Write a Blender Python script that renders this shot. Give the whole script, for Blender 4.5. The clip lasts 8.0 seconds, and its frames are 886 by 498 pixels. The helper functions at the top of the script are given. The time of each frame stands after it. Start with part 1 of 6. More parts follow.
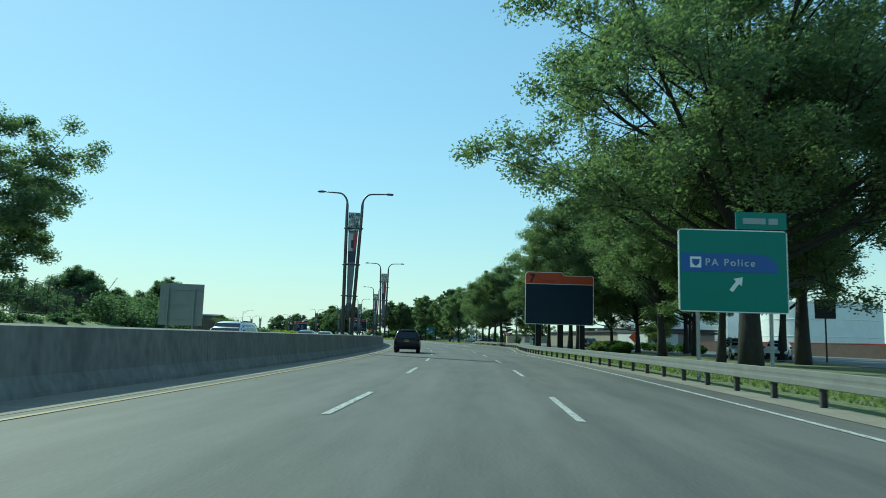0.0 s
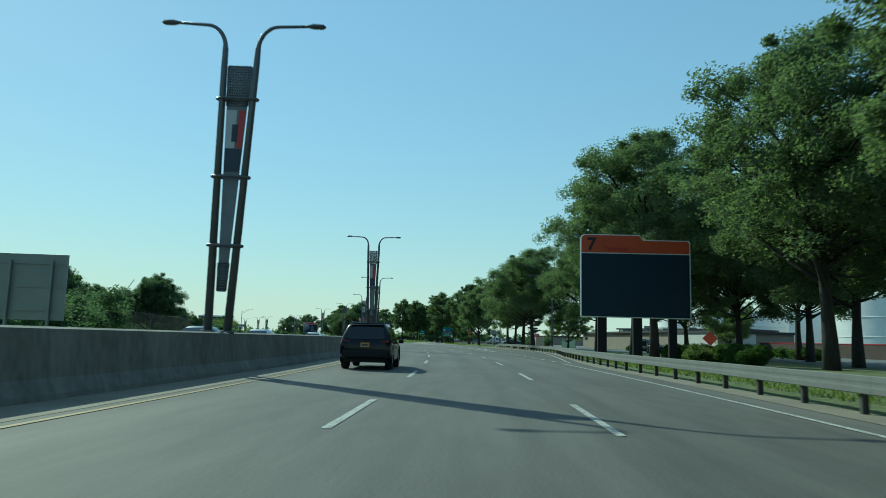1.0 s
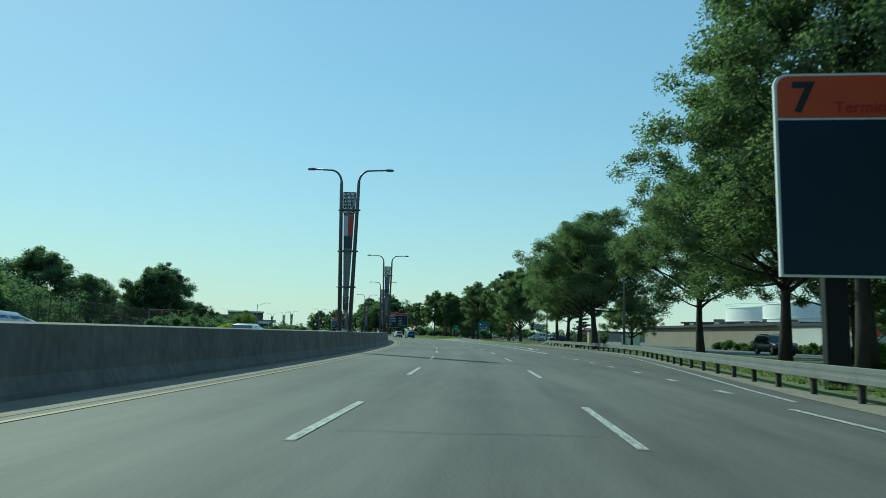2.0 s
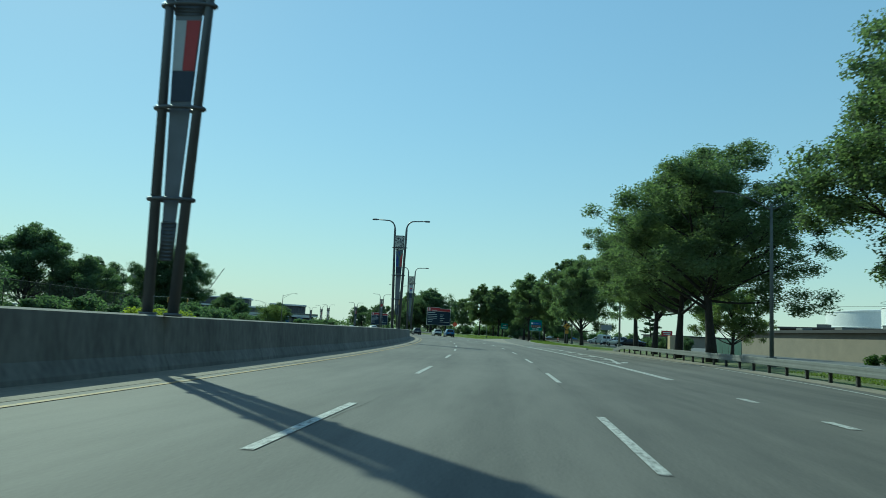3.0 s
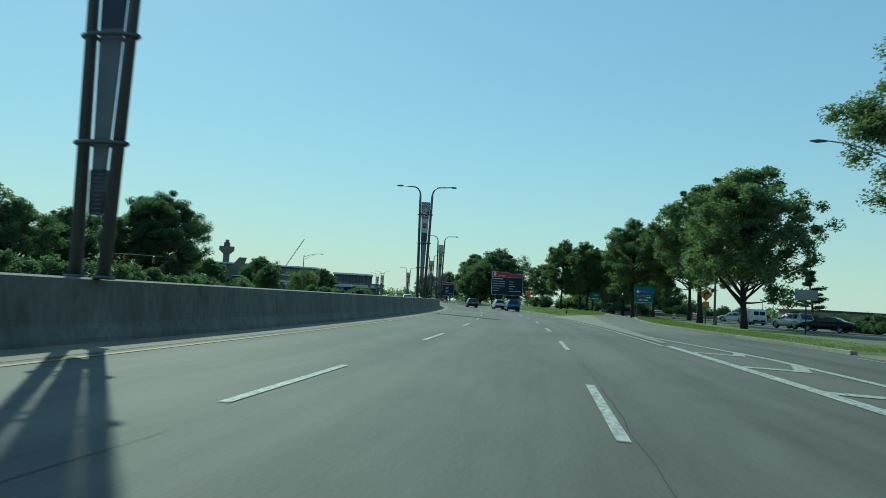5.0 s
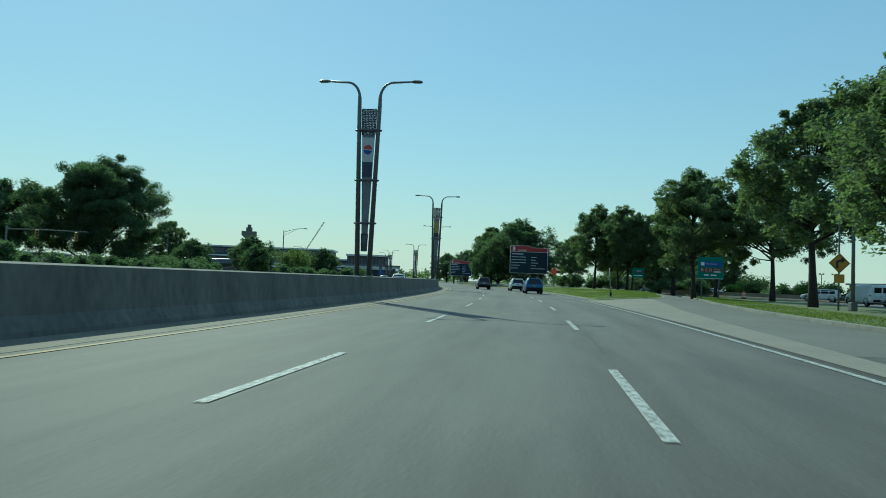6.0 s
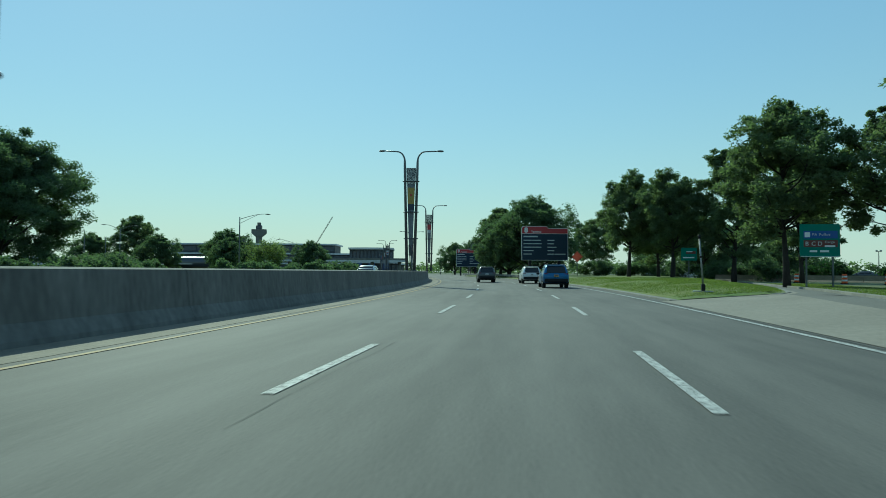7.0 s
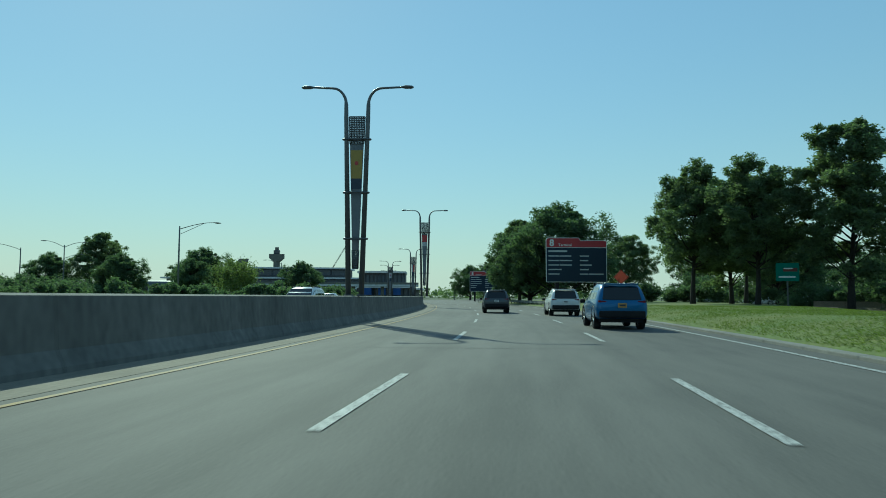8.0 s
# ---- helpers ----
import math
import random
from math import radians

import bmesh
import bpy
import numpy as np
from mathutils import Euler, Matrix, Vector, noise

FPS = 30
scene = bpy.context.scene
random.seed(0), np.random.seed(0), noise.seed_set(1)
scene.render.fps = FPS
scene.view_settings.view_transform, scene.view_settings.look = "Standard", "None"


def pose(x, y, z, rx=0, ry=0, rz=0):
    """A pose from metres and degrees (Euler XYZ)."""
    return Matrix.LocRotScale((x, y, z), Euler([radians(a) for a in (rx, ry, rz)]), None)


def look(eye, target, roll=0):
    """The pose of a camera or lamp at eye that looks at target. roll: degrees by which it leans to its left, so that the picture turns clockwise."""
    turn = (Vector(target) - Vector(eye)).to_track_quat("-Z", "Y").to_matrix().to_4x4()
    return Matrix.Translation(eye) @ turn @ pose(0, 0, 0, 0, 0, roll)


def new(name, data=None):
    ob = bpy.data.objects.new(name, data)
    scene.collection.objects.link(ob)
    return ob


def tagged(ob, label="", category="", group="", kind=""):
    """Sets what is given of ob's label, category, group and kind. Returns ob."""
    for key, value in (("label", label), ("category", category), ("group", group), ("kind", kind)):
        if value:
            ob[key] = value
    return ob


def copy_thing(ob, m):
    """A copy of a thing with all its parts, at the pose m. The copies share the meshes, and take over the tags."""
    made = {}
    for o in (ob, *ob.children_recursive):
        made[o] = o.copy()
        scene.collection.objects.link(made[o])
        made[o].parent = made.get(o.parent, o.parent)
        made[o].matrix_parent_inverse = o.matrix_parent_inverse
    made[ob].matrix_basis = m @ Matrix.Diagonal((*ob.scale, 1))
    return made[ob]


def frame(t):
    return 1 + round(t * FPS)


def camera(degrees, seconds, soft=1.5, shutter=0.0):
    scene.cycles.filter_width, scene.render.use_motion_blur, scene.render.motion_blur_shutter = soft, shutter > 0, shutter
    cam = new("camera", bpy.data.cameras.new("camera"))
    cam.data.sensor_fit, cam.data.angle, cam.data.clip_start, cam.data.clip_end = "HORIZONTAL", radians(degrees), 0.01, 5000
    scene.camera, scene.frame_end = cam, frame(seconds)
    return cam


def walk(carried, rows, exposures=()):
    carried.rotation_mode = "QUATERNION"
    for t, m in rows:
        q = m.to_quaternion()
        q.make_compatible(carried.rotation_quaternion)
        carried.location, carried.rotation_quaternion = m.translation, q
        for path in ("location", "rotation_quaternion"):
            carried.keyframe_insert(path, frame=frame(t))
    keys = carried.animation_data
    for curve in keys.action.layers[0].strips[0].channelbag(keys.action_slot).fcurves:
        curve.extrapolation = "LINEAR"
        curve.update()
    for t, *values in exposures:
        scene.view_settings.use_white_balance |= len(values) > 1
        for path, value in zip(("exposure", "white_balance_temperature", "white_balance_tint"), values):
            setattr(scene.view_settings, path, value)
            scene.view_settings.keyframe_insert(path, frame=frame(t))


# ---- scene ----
cam = camera(65.0, 8.0, soft=0.9, shutter=0.12)
PATH = [
    (0, (0.0, 0.0, 1.147), (-0.048, 1.983, 1.401), 1.7),
    (0.5, (0.246, 11.928, 1.15), (0.167, 13.91, 1.406), 1.6),
    (1, (0.388, 25.885, 1.145), (0.279, 27.865, 1.403), 1.6),
    (1.5, (0.37, 37.804, 1.145), (0.22, 39.782, 1.4), 1.7),
    (2, (0.252, 51.876, 1.146), (0.029, 53.849, 1.39), 1.5),
    (2.2, (0.0, 57.109, 1.15), (-0.251, 59.079, 1.392), 1.6),
    (3.3, (-1.263, 84.124, 1.145), (-1.678, 86.066, 1.381), 3.3),
    (3.5, (-1.539, 88.179, 1.141), (-1.977, 90.116, 1.378), 3.2),
    (4, (-2.577, 102.029, 1.112), (-3.089, 103.953, 1.296), 2.3),
    (4.5, (-3.852, 113.489, 1.161), (-4.408, 115.404, 1.305), 2.3),
    (4.7, (-4.6, 118.68, 1.151), (-5.184, 120.586, 1.3), 3.0),
    (5.8, (-9.535, 146.694, 1.151), (-10.212, 148.572, 1.26), 2.3),
    (6, (-10.551, 151.875, 1.151), (-11.237, 153.752, 1.239), 2.2),
    (6.5, (-13.022, 163.003, 1.156), (-13.719, 164.877, 1.211), 1.6),
    (7, (-16.316, 175.95, 1.132), (-17.04, 177.813, 1.197), 0.3),
    (7.5, (-19.222, 186.581, 1.149), (-19.952, 188.442, 1.182), -0.5),
    (8, (-22.835, 199.148, 1.155), (-23.613, 200.985, 1.292), 0.3),
]
walk(cam, [(t, look(eye, target, roll)) for t, eye, target, roll in PATH], exposures=[(0.0, 0.55, 5800, -27), (0.6, 0.38, 5800, -28), (1.5, 0.24, 5800, -28), (2.2, 0.32, 5800, -28), (4.0, 0.2, 5800, -28), (7.0, 0.2, 5800, -27), (8.0, 0.12, 5800, -27)])

# ---- light: a clear morning, sun ahead and to the left ----
SUN_DIR = Vector((-0.69, 0.724, 0.714)).normalized()
world = bpy.data.worlds.new("sky")
scene.world = world
world.use_nodes = True
wn = world.node_tree.nodes
sky = wn.new("ShaderNodeTexSky")
sky.sky_type = "NISHITA"
sky.sun_disc = False
sky.sun_elevation = radians(35.5)
sky.sun_rotation = radians(-43.6)
sky.altitude = 5
sky.air_density = 1.0
sky.dust_density = 0.1
sky.ozone_density = 2.0
wn["Background"].inputs["Strength"].default_value = 0.085
soft_sky = wn.new("ShaderNodeHueSaturation")
soft_sky.inputs["Saturation"].default_value = 0.91
# tone compression put into the sky: evens brightness between the zenith and the horizon
grey = wn.new("ShaderNodeRGBToBW")
ratio = wn.new("ShaderNodeMath")
ratio.operation = "DIVIDE"
ratio.inputs[1].default_value = 5.9
flatten = wn.new("ShaderNodeMath")
flatten.operation = "POWER"
flatten.inputs[1].default_value = -0.52
even = wn.new("ShaderNodeVectorMath")
even.operation = "SCALE"
wl = world.node_tree.links
wl.new(sky.outputs["Color"], soft_sky.inputs["Color"])
wl.new(soft_sky.outputs["Color"], grey.inputs["Color"])
wl.new(grey.outputs["Val"], ratio.inputs[0])
wl.new(ratio.outputs["Value"], flatten.inputs[0])
wl.new(soft_sky.outputs["Color"], even.inputs[0])
wl.new(flatten.outputs["Value"], even.inputs["Scale"])
# and greys it near the ground
spot = wn.new("ShaderNodeTexCoord")
split = wn.new("ShaderNodeSeparateXYZ")
wl.new(spot.outputs["Generated"], split.inputs[0])
fall = wn.new("ShaderNodeMath")
fall.operation, fall.use_clamp = "SUBTRACT", True
fall.inputs[0].default_value = 1.0
wl.new(split.outputs["Z"], fall.inputs[1])
thick = wn.new("ShaderNodeMath")
thick.operation = "POWER"
thick.inputs[1].default_value = 9.0
wl.new(fall.outputs["Value"], thick.inputs[0])
share = wn.new("ShaderNodeMath")
share.operation = "MULTIPLY"
share.inputs[1].default_value = 0.85
wl.new(thick.outputs["Value"], share.inputs[0])
veil = wn.new("ShaderNodeMix")
veil.data_type = "RGBA"
veil.inputs["B"].default_value = (6.3, 6.6, 6.75, 1)
wl.new(share.outputs["Value"], veil.inputs["Factor"])
wl.new(even.outputs["Vector"], veil.inputs["A"])
wl.new(veil.outputs["Result"], wn["Background"].inputs["Color"])
sun = new("sun", bpy.data.lights.new("sun", "SUN"))
sun.data.energy = 3.2
sun.data.angle = radians(0.6)
sun.data.color = (1.0, 0.93, 0.82)
sun.matrix_world = look((0, 0, 60), Vector((0, 0, 60)) - SUN_DIR)

# ---- materials ----
def material(name, base, rough=0.7, metal=0.0, vary=0.25, scale=6.0, fine=60.0, bump=0.2, second=None, spec=0.5, coat=0.0, stretch=(1, 1, 1), rnd=0.0):
    """A surface with two scales of variation, a fine relief and, where asked, a difference from piece to piece."""
    m = bpy.data.materials.new(name)
    m.use_nodes = True
    nt = m.node_tree
    n, l = nt.nodes, nt.links
    b = n["Principled BSDF"]
    tc = n.new("ShaderNodeTexCoord")
    mp = n.new("ShaderNodeMapping")
    mp.inputs["Scale"].default_value = stretch
    l.new(tc.outputs["Object"], mp.inputs["Vector"])
    big = n.new("ShaderNodeTexNoise")
    big.inputs["Scale"].default_value = scale
    big.inputs["Detail"].default_value = 6
    small = n.new("ShaderNodeTexNoise")
    small.inputs["Scale"].default_value = fine
    small.inputs["Detail"].default_value = 4
    l.new(mp.outputs["Vector"], big.inputs["Vector"])
    l.new(mp.outputs["Vector"], small.inputs["Vector"])
    ramp = n.new("ShaderNodeMix")
    ramp.data_type = "RGBA"
    other = second or tuple(c * (1 - vary) for c in base)
    ramp.inputs["A"].default_value = (*other, 1)
    ramp.inputs["B"].default_value = (*base, 1)
    rr = n.new("ShaderNodeMapRange")
    rr.inputs["From Min"].default_value, rr.inputs["From Max"].default_value = 0.3, 0.7
    l.new(big.outputs["Fac"], rr.inputs["Value"])
    l.new(rr.outputs["Result"], ramp.inputs["Factor"])
    mul = n.new("ShaderNodeMix")
    mul.data_type, mul.blend_type = "RGBA", "MULTIPLY"
    mul.inputs["Factor"].default_value = 1.0
    fr = n.new("ShaderNodeMapRange")
    fr.inputs["From Min"].default_value, fr.inputs["From Max"].default_value = 0.25, 0.75
    fr.inputs["To Min"].default_value, fr.inputs["To Max"].default_value = 1 - vary, 1 + vary * 0.5
    l.new(small.outputs["Fac"], fr.inputs["Value"])
    l.new(ramp.outputs["Result"], mul.inputs["A"])
    l.new(fr.outputs["Result"], mul.inputs["B"])
    out = mul.outputs["Result"]
    if rnd:
        oi = n.new("ShaderNodeObjectInfo")
        hs = n.new("ShaderNodeHueSaturation")
        r2 = n.new("ShaderNodeMapRange")
        r2.inputs["To Min"].default_value, r2.inputs["To Max"].default_value = 1 - rnd, 1 + rnd
        l.new(oi.outputs["Random"], r2.inputs["Value"])
        l.new(r2.outputs["Result"], hs.inputs["Value"])
        l.new(out, hs.inputs["Color"])
        out = hs.outputs["Color"]
    l.new(out, b.inputs["Base Color"])
    b.inputs["Roughness"].default_value = rough
    b.inputs["Metallic"].default_value = metal
    b.inputs["Specular IOR Level"].default_value = spec
    b.inputs["Coat Weight"].default_value = coat
    if bump:
        bp = n.new("ShaderNodeBump")
        bp.inputs["Strength"].default_value = bump
        bp.inputs["Distance"].default_value = 0.02
        l.new(small.outputs["Fac"], bp.inputs["Height"])
        l.new(bp.outputs["Normal"], b.inputs["Normal"])
    return m


def road_surface(name, base, dark):
    """Asphalt laid along the road: fine grain, long streaks of wear and broad patches."""
    m = bpy.data.materials.new(name)
    m.use_nodes = True
    n, l = m.node_tree.nodes, m.node_tree.links
    b = n["Principled BSDF"]
    uv = n.new("ShaderNodeUVMap")
    uv.uv_map = "along"
    facs = []
    for scale, amount, stretch in ((1.1, 0.5, (1, 0.035, 1)), (0.16, 0.6, (1, 0.5, 1)), (3.2, 0.3, (1, 0.15, 1)), (28.0, 0.55, (1, 1, 1))):
        mp = n.new("ShaderNodeMapping")
        mp.inputs["Scale"].default_value = stretch
        l.new(uv.outputs["UV"], mp.inputs["Vector"])
        tx = n.new("ShaderNodeTexNoise")
        tx.inputs["Scale"].default_value = scale
        tx.inputs["Detail"].default_value = 5
        l.new(mp.outputs["Vector"], tx.inputs["Vector"])
        mr = n.new("ShaderNodeMapRange")
        mr.inputs["From Min"].default_value, mr.inputs["From Max"].default_value = 0.3, 0.7
        mr.inputs["To Min"].default_value, mr.inputs["To Max"].default_value = -amount, amount
        l.new(tx.outputs["Fac"], mr.inputs["Value"])
        facs.append((mr, tx))
    total = facs[0][0].outputs["Result"]
    for mr, _ in facs[1:]:
        ad = n.new("ShaderNodeMath")
        l.new(total, ad.inputs[0])
        l.new(mr.outputs["Result"], ad.inputs[1])
        total = ad.outputs["Value"]
    # wheel tracks, two to a lane
    sep = n.new("ShaderNodeSeparateXYZ")
    l.new(uv.outputs["UV"], sep.inputs[0])
    turn = n.new("ShaderNodeMath")
    turn.operation = "MULTIPLY_ADD"
    turn.inputs[1].default_value, turn.inputs[2].default_value = 2 * math.pi / 1.85, -2 * math.pi / 1.85
    l.new(sep.outputs["X"], turn.inputs[0])
    wave = n.new("ShaderNodeMath")
    wave.operation = "COSINE"
    l.new(turn.outputs["Value"], wave.inputs[0])
    track = n.new("ShaderNodeMath")
    track.operation = "MULTIPLY_ADD"
    track.inputs[1].default_value = 0.16
    l.new(wave.outputs["Value"], track.inputs[0])
    l.new(total, track.inputs[2])
    total = track.outputs["Value"]
    fin = n.new("ShaderNodeMapRange")
    fin.inputs["From Min"].default_value, fin.inputs["From Max"].default_value = -0.85, 0.85
    l.new(total, fin.inputs["Value"])
    mix = n.new("ShaderNodeMix")
    mix.data_type = "RGBA"
    mix.inputs["A"].default_value, mix.inputs["B"].default_value = (*dark, 1), (*base, 1)
    l.new(fin.outputs["Result"], mix.inputs["Factor"])
    l.new(mix.outputs["Result"], b.inputs["Base Color"])
    b.inputs["Roughness"].default_value = 0.82
    bp = n.new("ShaderNodeBump")
    bp.inputs["Strength"].default_value, bp.inputs["Distance"].default_value = 0.35, 0.01
    l.new(facs[3][1].outputs["Fac"], bp.inputs["Height"])
    l.new(bp.outputs["Normal"], b.inputs["Normal"])
    return m


ROADWAY = road_surface("roadway", (0.13, 0.123, 0.109), (0.062, 0.06, 0.055))
ASPHALT_OLD = material("asphalt_old", (0.14, 0.138, 0.13), 0.88, vary=0.15, scale=0.5, fine=9.0, bump=0.3)
SHOULDER = material("shoulder_concrete", (0.27, 0.236, 0.182), 0.9, vary=0.28, scale=0.8, fine=12.0, bump=0.3)
CRACK = material("crack_sealer", (0.05, 0.05, 0.05), 0.95, vary=0.2)


def worn_paint(name, colour, under):
    """Road paint scuffed through to the asphalt in small patches."""
    m = material(name, colour, 0.75, vary=0.25, scale=2.0, fine=20.0)
    n, l = m.node_tree.nodes, m.node_tree.links
    b = n["Principled BSDF"]
    tc = n.new("ShaderNodeTexCoord")
    wear = n.new("ShaderNodeTexNoise")
    wear.inputs["Scale"].default_value, wear.inputs["Detail"].default_value, wear.inputs["Roughness"].default_value = 11.0, 9, 0.72
    l.new(tc.outputs["Object"], wear.inputs["Vector"])
    mr = n.new("ShaderNodeMapRange")
    mr.inputs["From Min"].default_value, mr.inputs["From Max"].default_value = 0.47, 0.58
    l.new(wear.outputs["Fac"], mr.inputs["Value"])
    mix = n.new("ShaderNodeMix")
    mix.data_type = "RGBA"
    l.new(mr.outputs["Result"], mix.inputs["Factor"])
    l.new(b.inputs["Base Color"].links[0].from_socket, mix.inputs["A"])
    mix.inputs["B"].default_value = (*under, 1)
    l.new(mix.outputs["Result"], b.inputs["Base Color"])
    return m


PAINT_W = worn_paint("road_paint_white", (0.58, 0.58, 0.55), (0.15, 0.148, 0.14))
PAINT_Y = worn_paint("road_paint_yellow", (0.42, 0.265, 0.075), (0.2, 0.175, 0.13))
CONCRETE = material("barrier_concrete", (0.205, 0.2, 0.18), 0.9, vary=0.38, scale=0.9, fine=9.0, bump=0.25, stretch=(1, 1, 0.3))
RAMP_TAR = material("ramp_asphalt", (0.17, 0.16, 0.14), 0.9, vary=0.18, scale=0.3, fine=9.0, bump=0.3)
APRON = material("apron_concrete", (0.27, 0.243, 0.2), 0.9, vary=0.2, scale=0.35, fine=9.0, bump=0.3)
KERB = material("kerb_stone", (0.25, 0.24, 0.21), 0.9, vary=0.22, scale=1.2, fine=12.0, rnd=0.12)
VERGE = material("verge_grass", (0.105, 0.15, 0.045), 0.95, vary=0.4, scale=0.6, fine=7.0, second=(0.165, 0.165, 0.08), bump=0.6)
GRASS = material("grass_ground", (0.105, 0.165, 0.03), 0.95, vary=0.4, scale=0.28, fine=6.0, second=(0.185, 0.19, 0.05), bump=0.6)
EARTH = material("far_ground", (0.09, 0.11, 0.05), 0.95, vary=0.3, scale=0.03, fine=2.0, bump=0.2)
GALV = material("galvanised_steel", (0.165, 0.17, 0.16), 0.8, 0.1, vary=0.18, scale=1.5, fine=20.0, bump=0.08)
POST = material("weathered_post", (0.07, 0.066, 0.06), 0.8, 0.2, vary=0.3, scale=3.0)
MAST = material("mast_paint", (0.13, 0.135, 0.14), 0.45, 0.5, vary=0.15, scale=2.0, bump=0.05)
MESH_PANEL = material("banner_mesh", (0.21, 0.22, 0.235), 0.7, 0.3, vary=0.2, scale=2.0)
BARK = material("bark", (0.042, 0.037, 0.032), 0.95, vary=0.4, scale=3.0, fine=14.0, bump=0.9, stretch=(1, 1, 0.25))
SIGN_BACK = material("sign_back", (0.3, 0.31, 0.31), 0.5, 0.6, vary=0.12, scale=1.0)
SIGN_NAVY = material("sign_navy", (0.013, 0.028, 0.05), 0.45, vary=0.12, scale=1.0, bump=0.0, spec=0.25)
SIGN_RED = material("sign_red", (0.36, 0.022, 0.03), 0.4, vary=0.1, scale=1.0, bump=0.0)
SIGN_ORANGE = material("sign_orange", (0.52, 0.075, 0.025), 0.4, vary=0.12, scale=1.0, bump=0.0)
SIGN_GREEN = material("sign_green", (0.0, 0.155, 0.11), 0.4, vary=0.1, scale=1.0, bump=0.0)
SIGN_BLUE = material("sign_blue", (0.01, 0.075, 0.3), 0.4, vary=0.1, scale=1.0, bump=0.0)
SIGN_YELLOW = material("sign_yellow", (0.5, 0.26, 0.035), 0.4, vary=0.1, scale=1.0, bump=0.0)
LETTER_DIM = material("sign_letter_worn", (0.52, 0.53, 0.53), 0.5, vary=0.15, bump=0.0)
LETTER = material("sign_letter", (0.75, 0.76, 0.74), 0.4, vary=0.08, bump=0.0)
BLACK = material("black_paint", (0.012, 0.012, 0.014), 0.5, vary=0.1, bump=0.0)
TYRE = material("tyre_rubber", (0.018, 0.018, 0.019), 0.85, vary=0.2, scale=4)
RIM = material("alloy_rim", (0.4, 0.41, 0.42), 0.35, 0.9, vary=0.1)
TRIM = material("black_trim", (0.014, 0.014, 0.016), 0.65, vary=0.15, spec=0.25)
PLATE = material("plate_yellow", (0.5, 0.28, 0.07), 0.5, vary=0.1, bump=0.0)
PLATE_W = material("plate_white", (0.7, 0.7, 0.66), 0.5, vary=0.1, bump=0.0)


def paint(name, c, metal=0.3):
    return material(name, c, 0.3, metal, vary=0.06, scale=1.5, fine=30, bump=0.0, coat=0.35)


CAR_BLACK = material("car_paint_black", (0.005, 0.0055, 0.007), 0.25, 0.0, vary=0.06, scale=1.5, fine=30, bump=0.0, coat=0.1, spec=0.25)
CAR_GREY = paint("car_paint_grey", (0.07, 0.075, 0.08))
CAR_BLUE = paint("car_paint_blue", (0.012, 0.105, 0.26))
CAR_WHITE = paint("car_paint_white", (0.62, 0.63, 0.62), 0.0)
CAR_SILVER = paint("car_paint_silver", (0.42, 0.44, 0.46), 0.5)


def leaf_material(name, base, tint):
    """Leaves that let some light through, each a little different."""
    m = bpy.data.materials.new(name)
    m.use_nodes = True
    n, l = m.node_tree.nodes, m.node_tree.links
    b = n["Principled BSDF"]
    geo = n.new("ShaderNodeNewGeometry")
    mix = n.new("ShaderNodeMix")
    mix.data_type = "RGBA"
    mix.inputs["A"].default_value = (*base, 1)
    mix.inputs["B"].default_value = (*tint, 1)
    l.new(geo.outputs["Random Per Island"], mix.inputs["Factor"])
    l.new(mix.outputs["Result"], b.inputs["Base Color"])
    b.inputs["Roughness"].default_value = 0.7
    b.inputs["Specular IOR Level"].default_value = 0.25
    tr = n.new("ShaderNodeBsdfTranslucent")
    gain = n.new("ShaderNodeMix")
    gain.data_type, gain.blend_type = "RGBA", "MULTIPLY"
    gain.inputs["Factor"].default_value = 1.0
    gain.inputs["B"].default_value = (1.3, 1.55, 0.85, 1)
    l.new(mix.outputs["Result"], gain.inputs["A"])
    l.new(gain.outputs["Result"], tr.inputs["Color"])
    ms = n.new("ShaderNodeMixShader")
    ms.inputs["Fac"].default_value = 0.56
    l.new(b.outputs["BSDF"], ms.inputs[1])
    l.new(tr.outputs["BSDF"], ms.inputs[2])
    l.new(ms.outputs["Shader"], n["Material Output"].inputs["Surface"])
    return m


LEAF = leaf_material("leaf", (0.098, 0.126, 0.075), (0.168, 0.196, 0.113))
LEAF_B = leaf_material("leaf_light", (0.1, 0.125, 0.055), (0.17, 0.19, 0.08))
LEAF_HEDGE = leaf_material("leaf_hedge", (0.04, 0.075, 0.02), (0.09, 0.13, 0.04))
LEAF_YELLOW = leaf_material("leaf_yellow", (0.2, 0.22, 0.04), (0.35, 0.34, 0.06))
BLADE = leaf_material("grass_blade", (0.09, 0.12, 0.032), (0.17, 0.19, 0.06))
LEAF_DARK = leaf_material("leaf_dark", (0.072, 0.1, 0.066), (0.125, 0.16, 0.098))
NEEDLE = leaf_material("needle", (0.02, 0.045, 0.02), (0.04, 0.07, 0.03))


def glass_material(name, colour, rough=0.05):
    m = bpy.data.materials.new(name)
    m.use_nodes = True
    b = m.node_tree.nodes["Principled BSDF"]
    b.inputs["Base Color"].default_value = (*colour, 1)
    b.inputs["Roughness"].default_value = rough
    b.inputs["Specular IOR Level"].default_value = 0.5
    return m


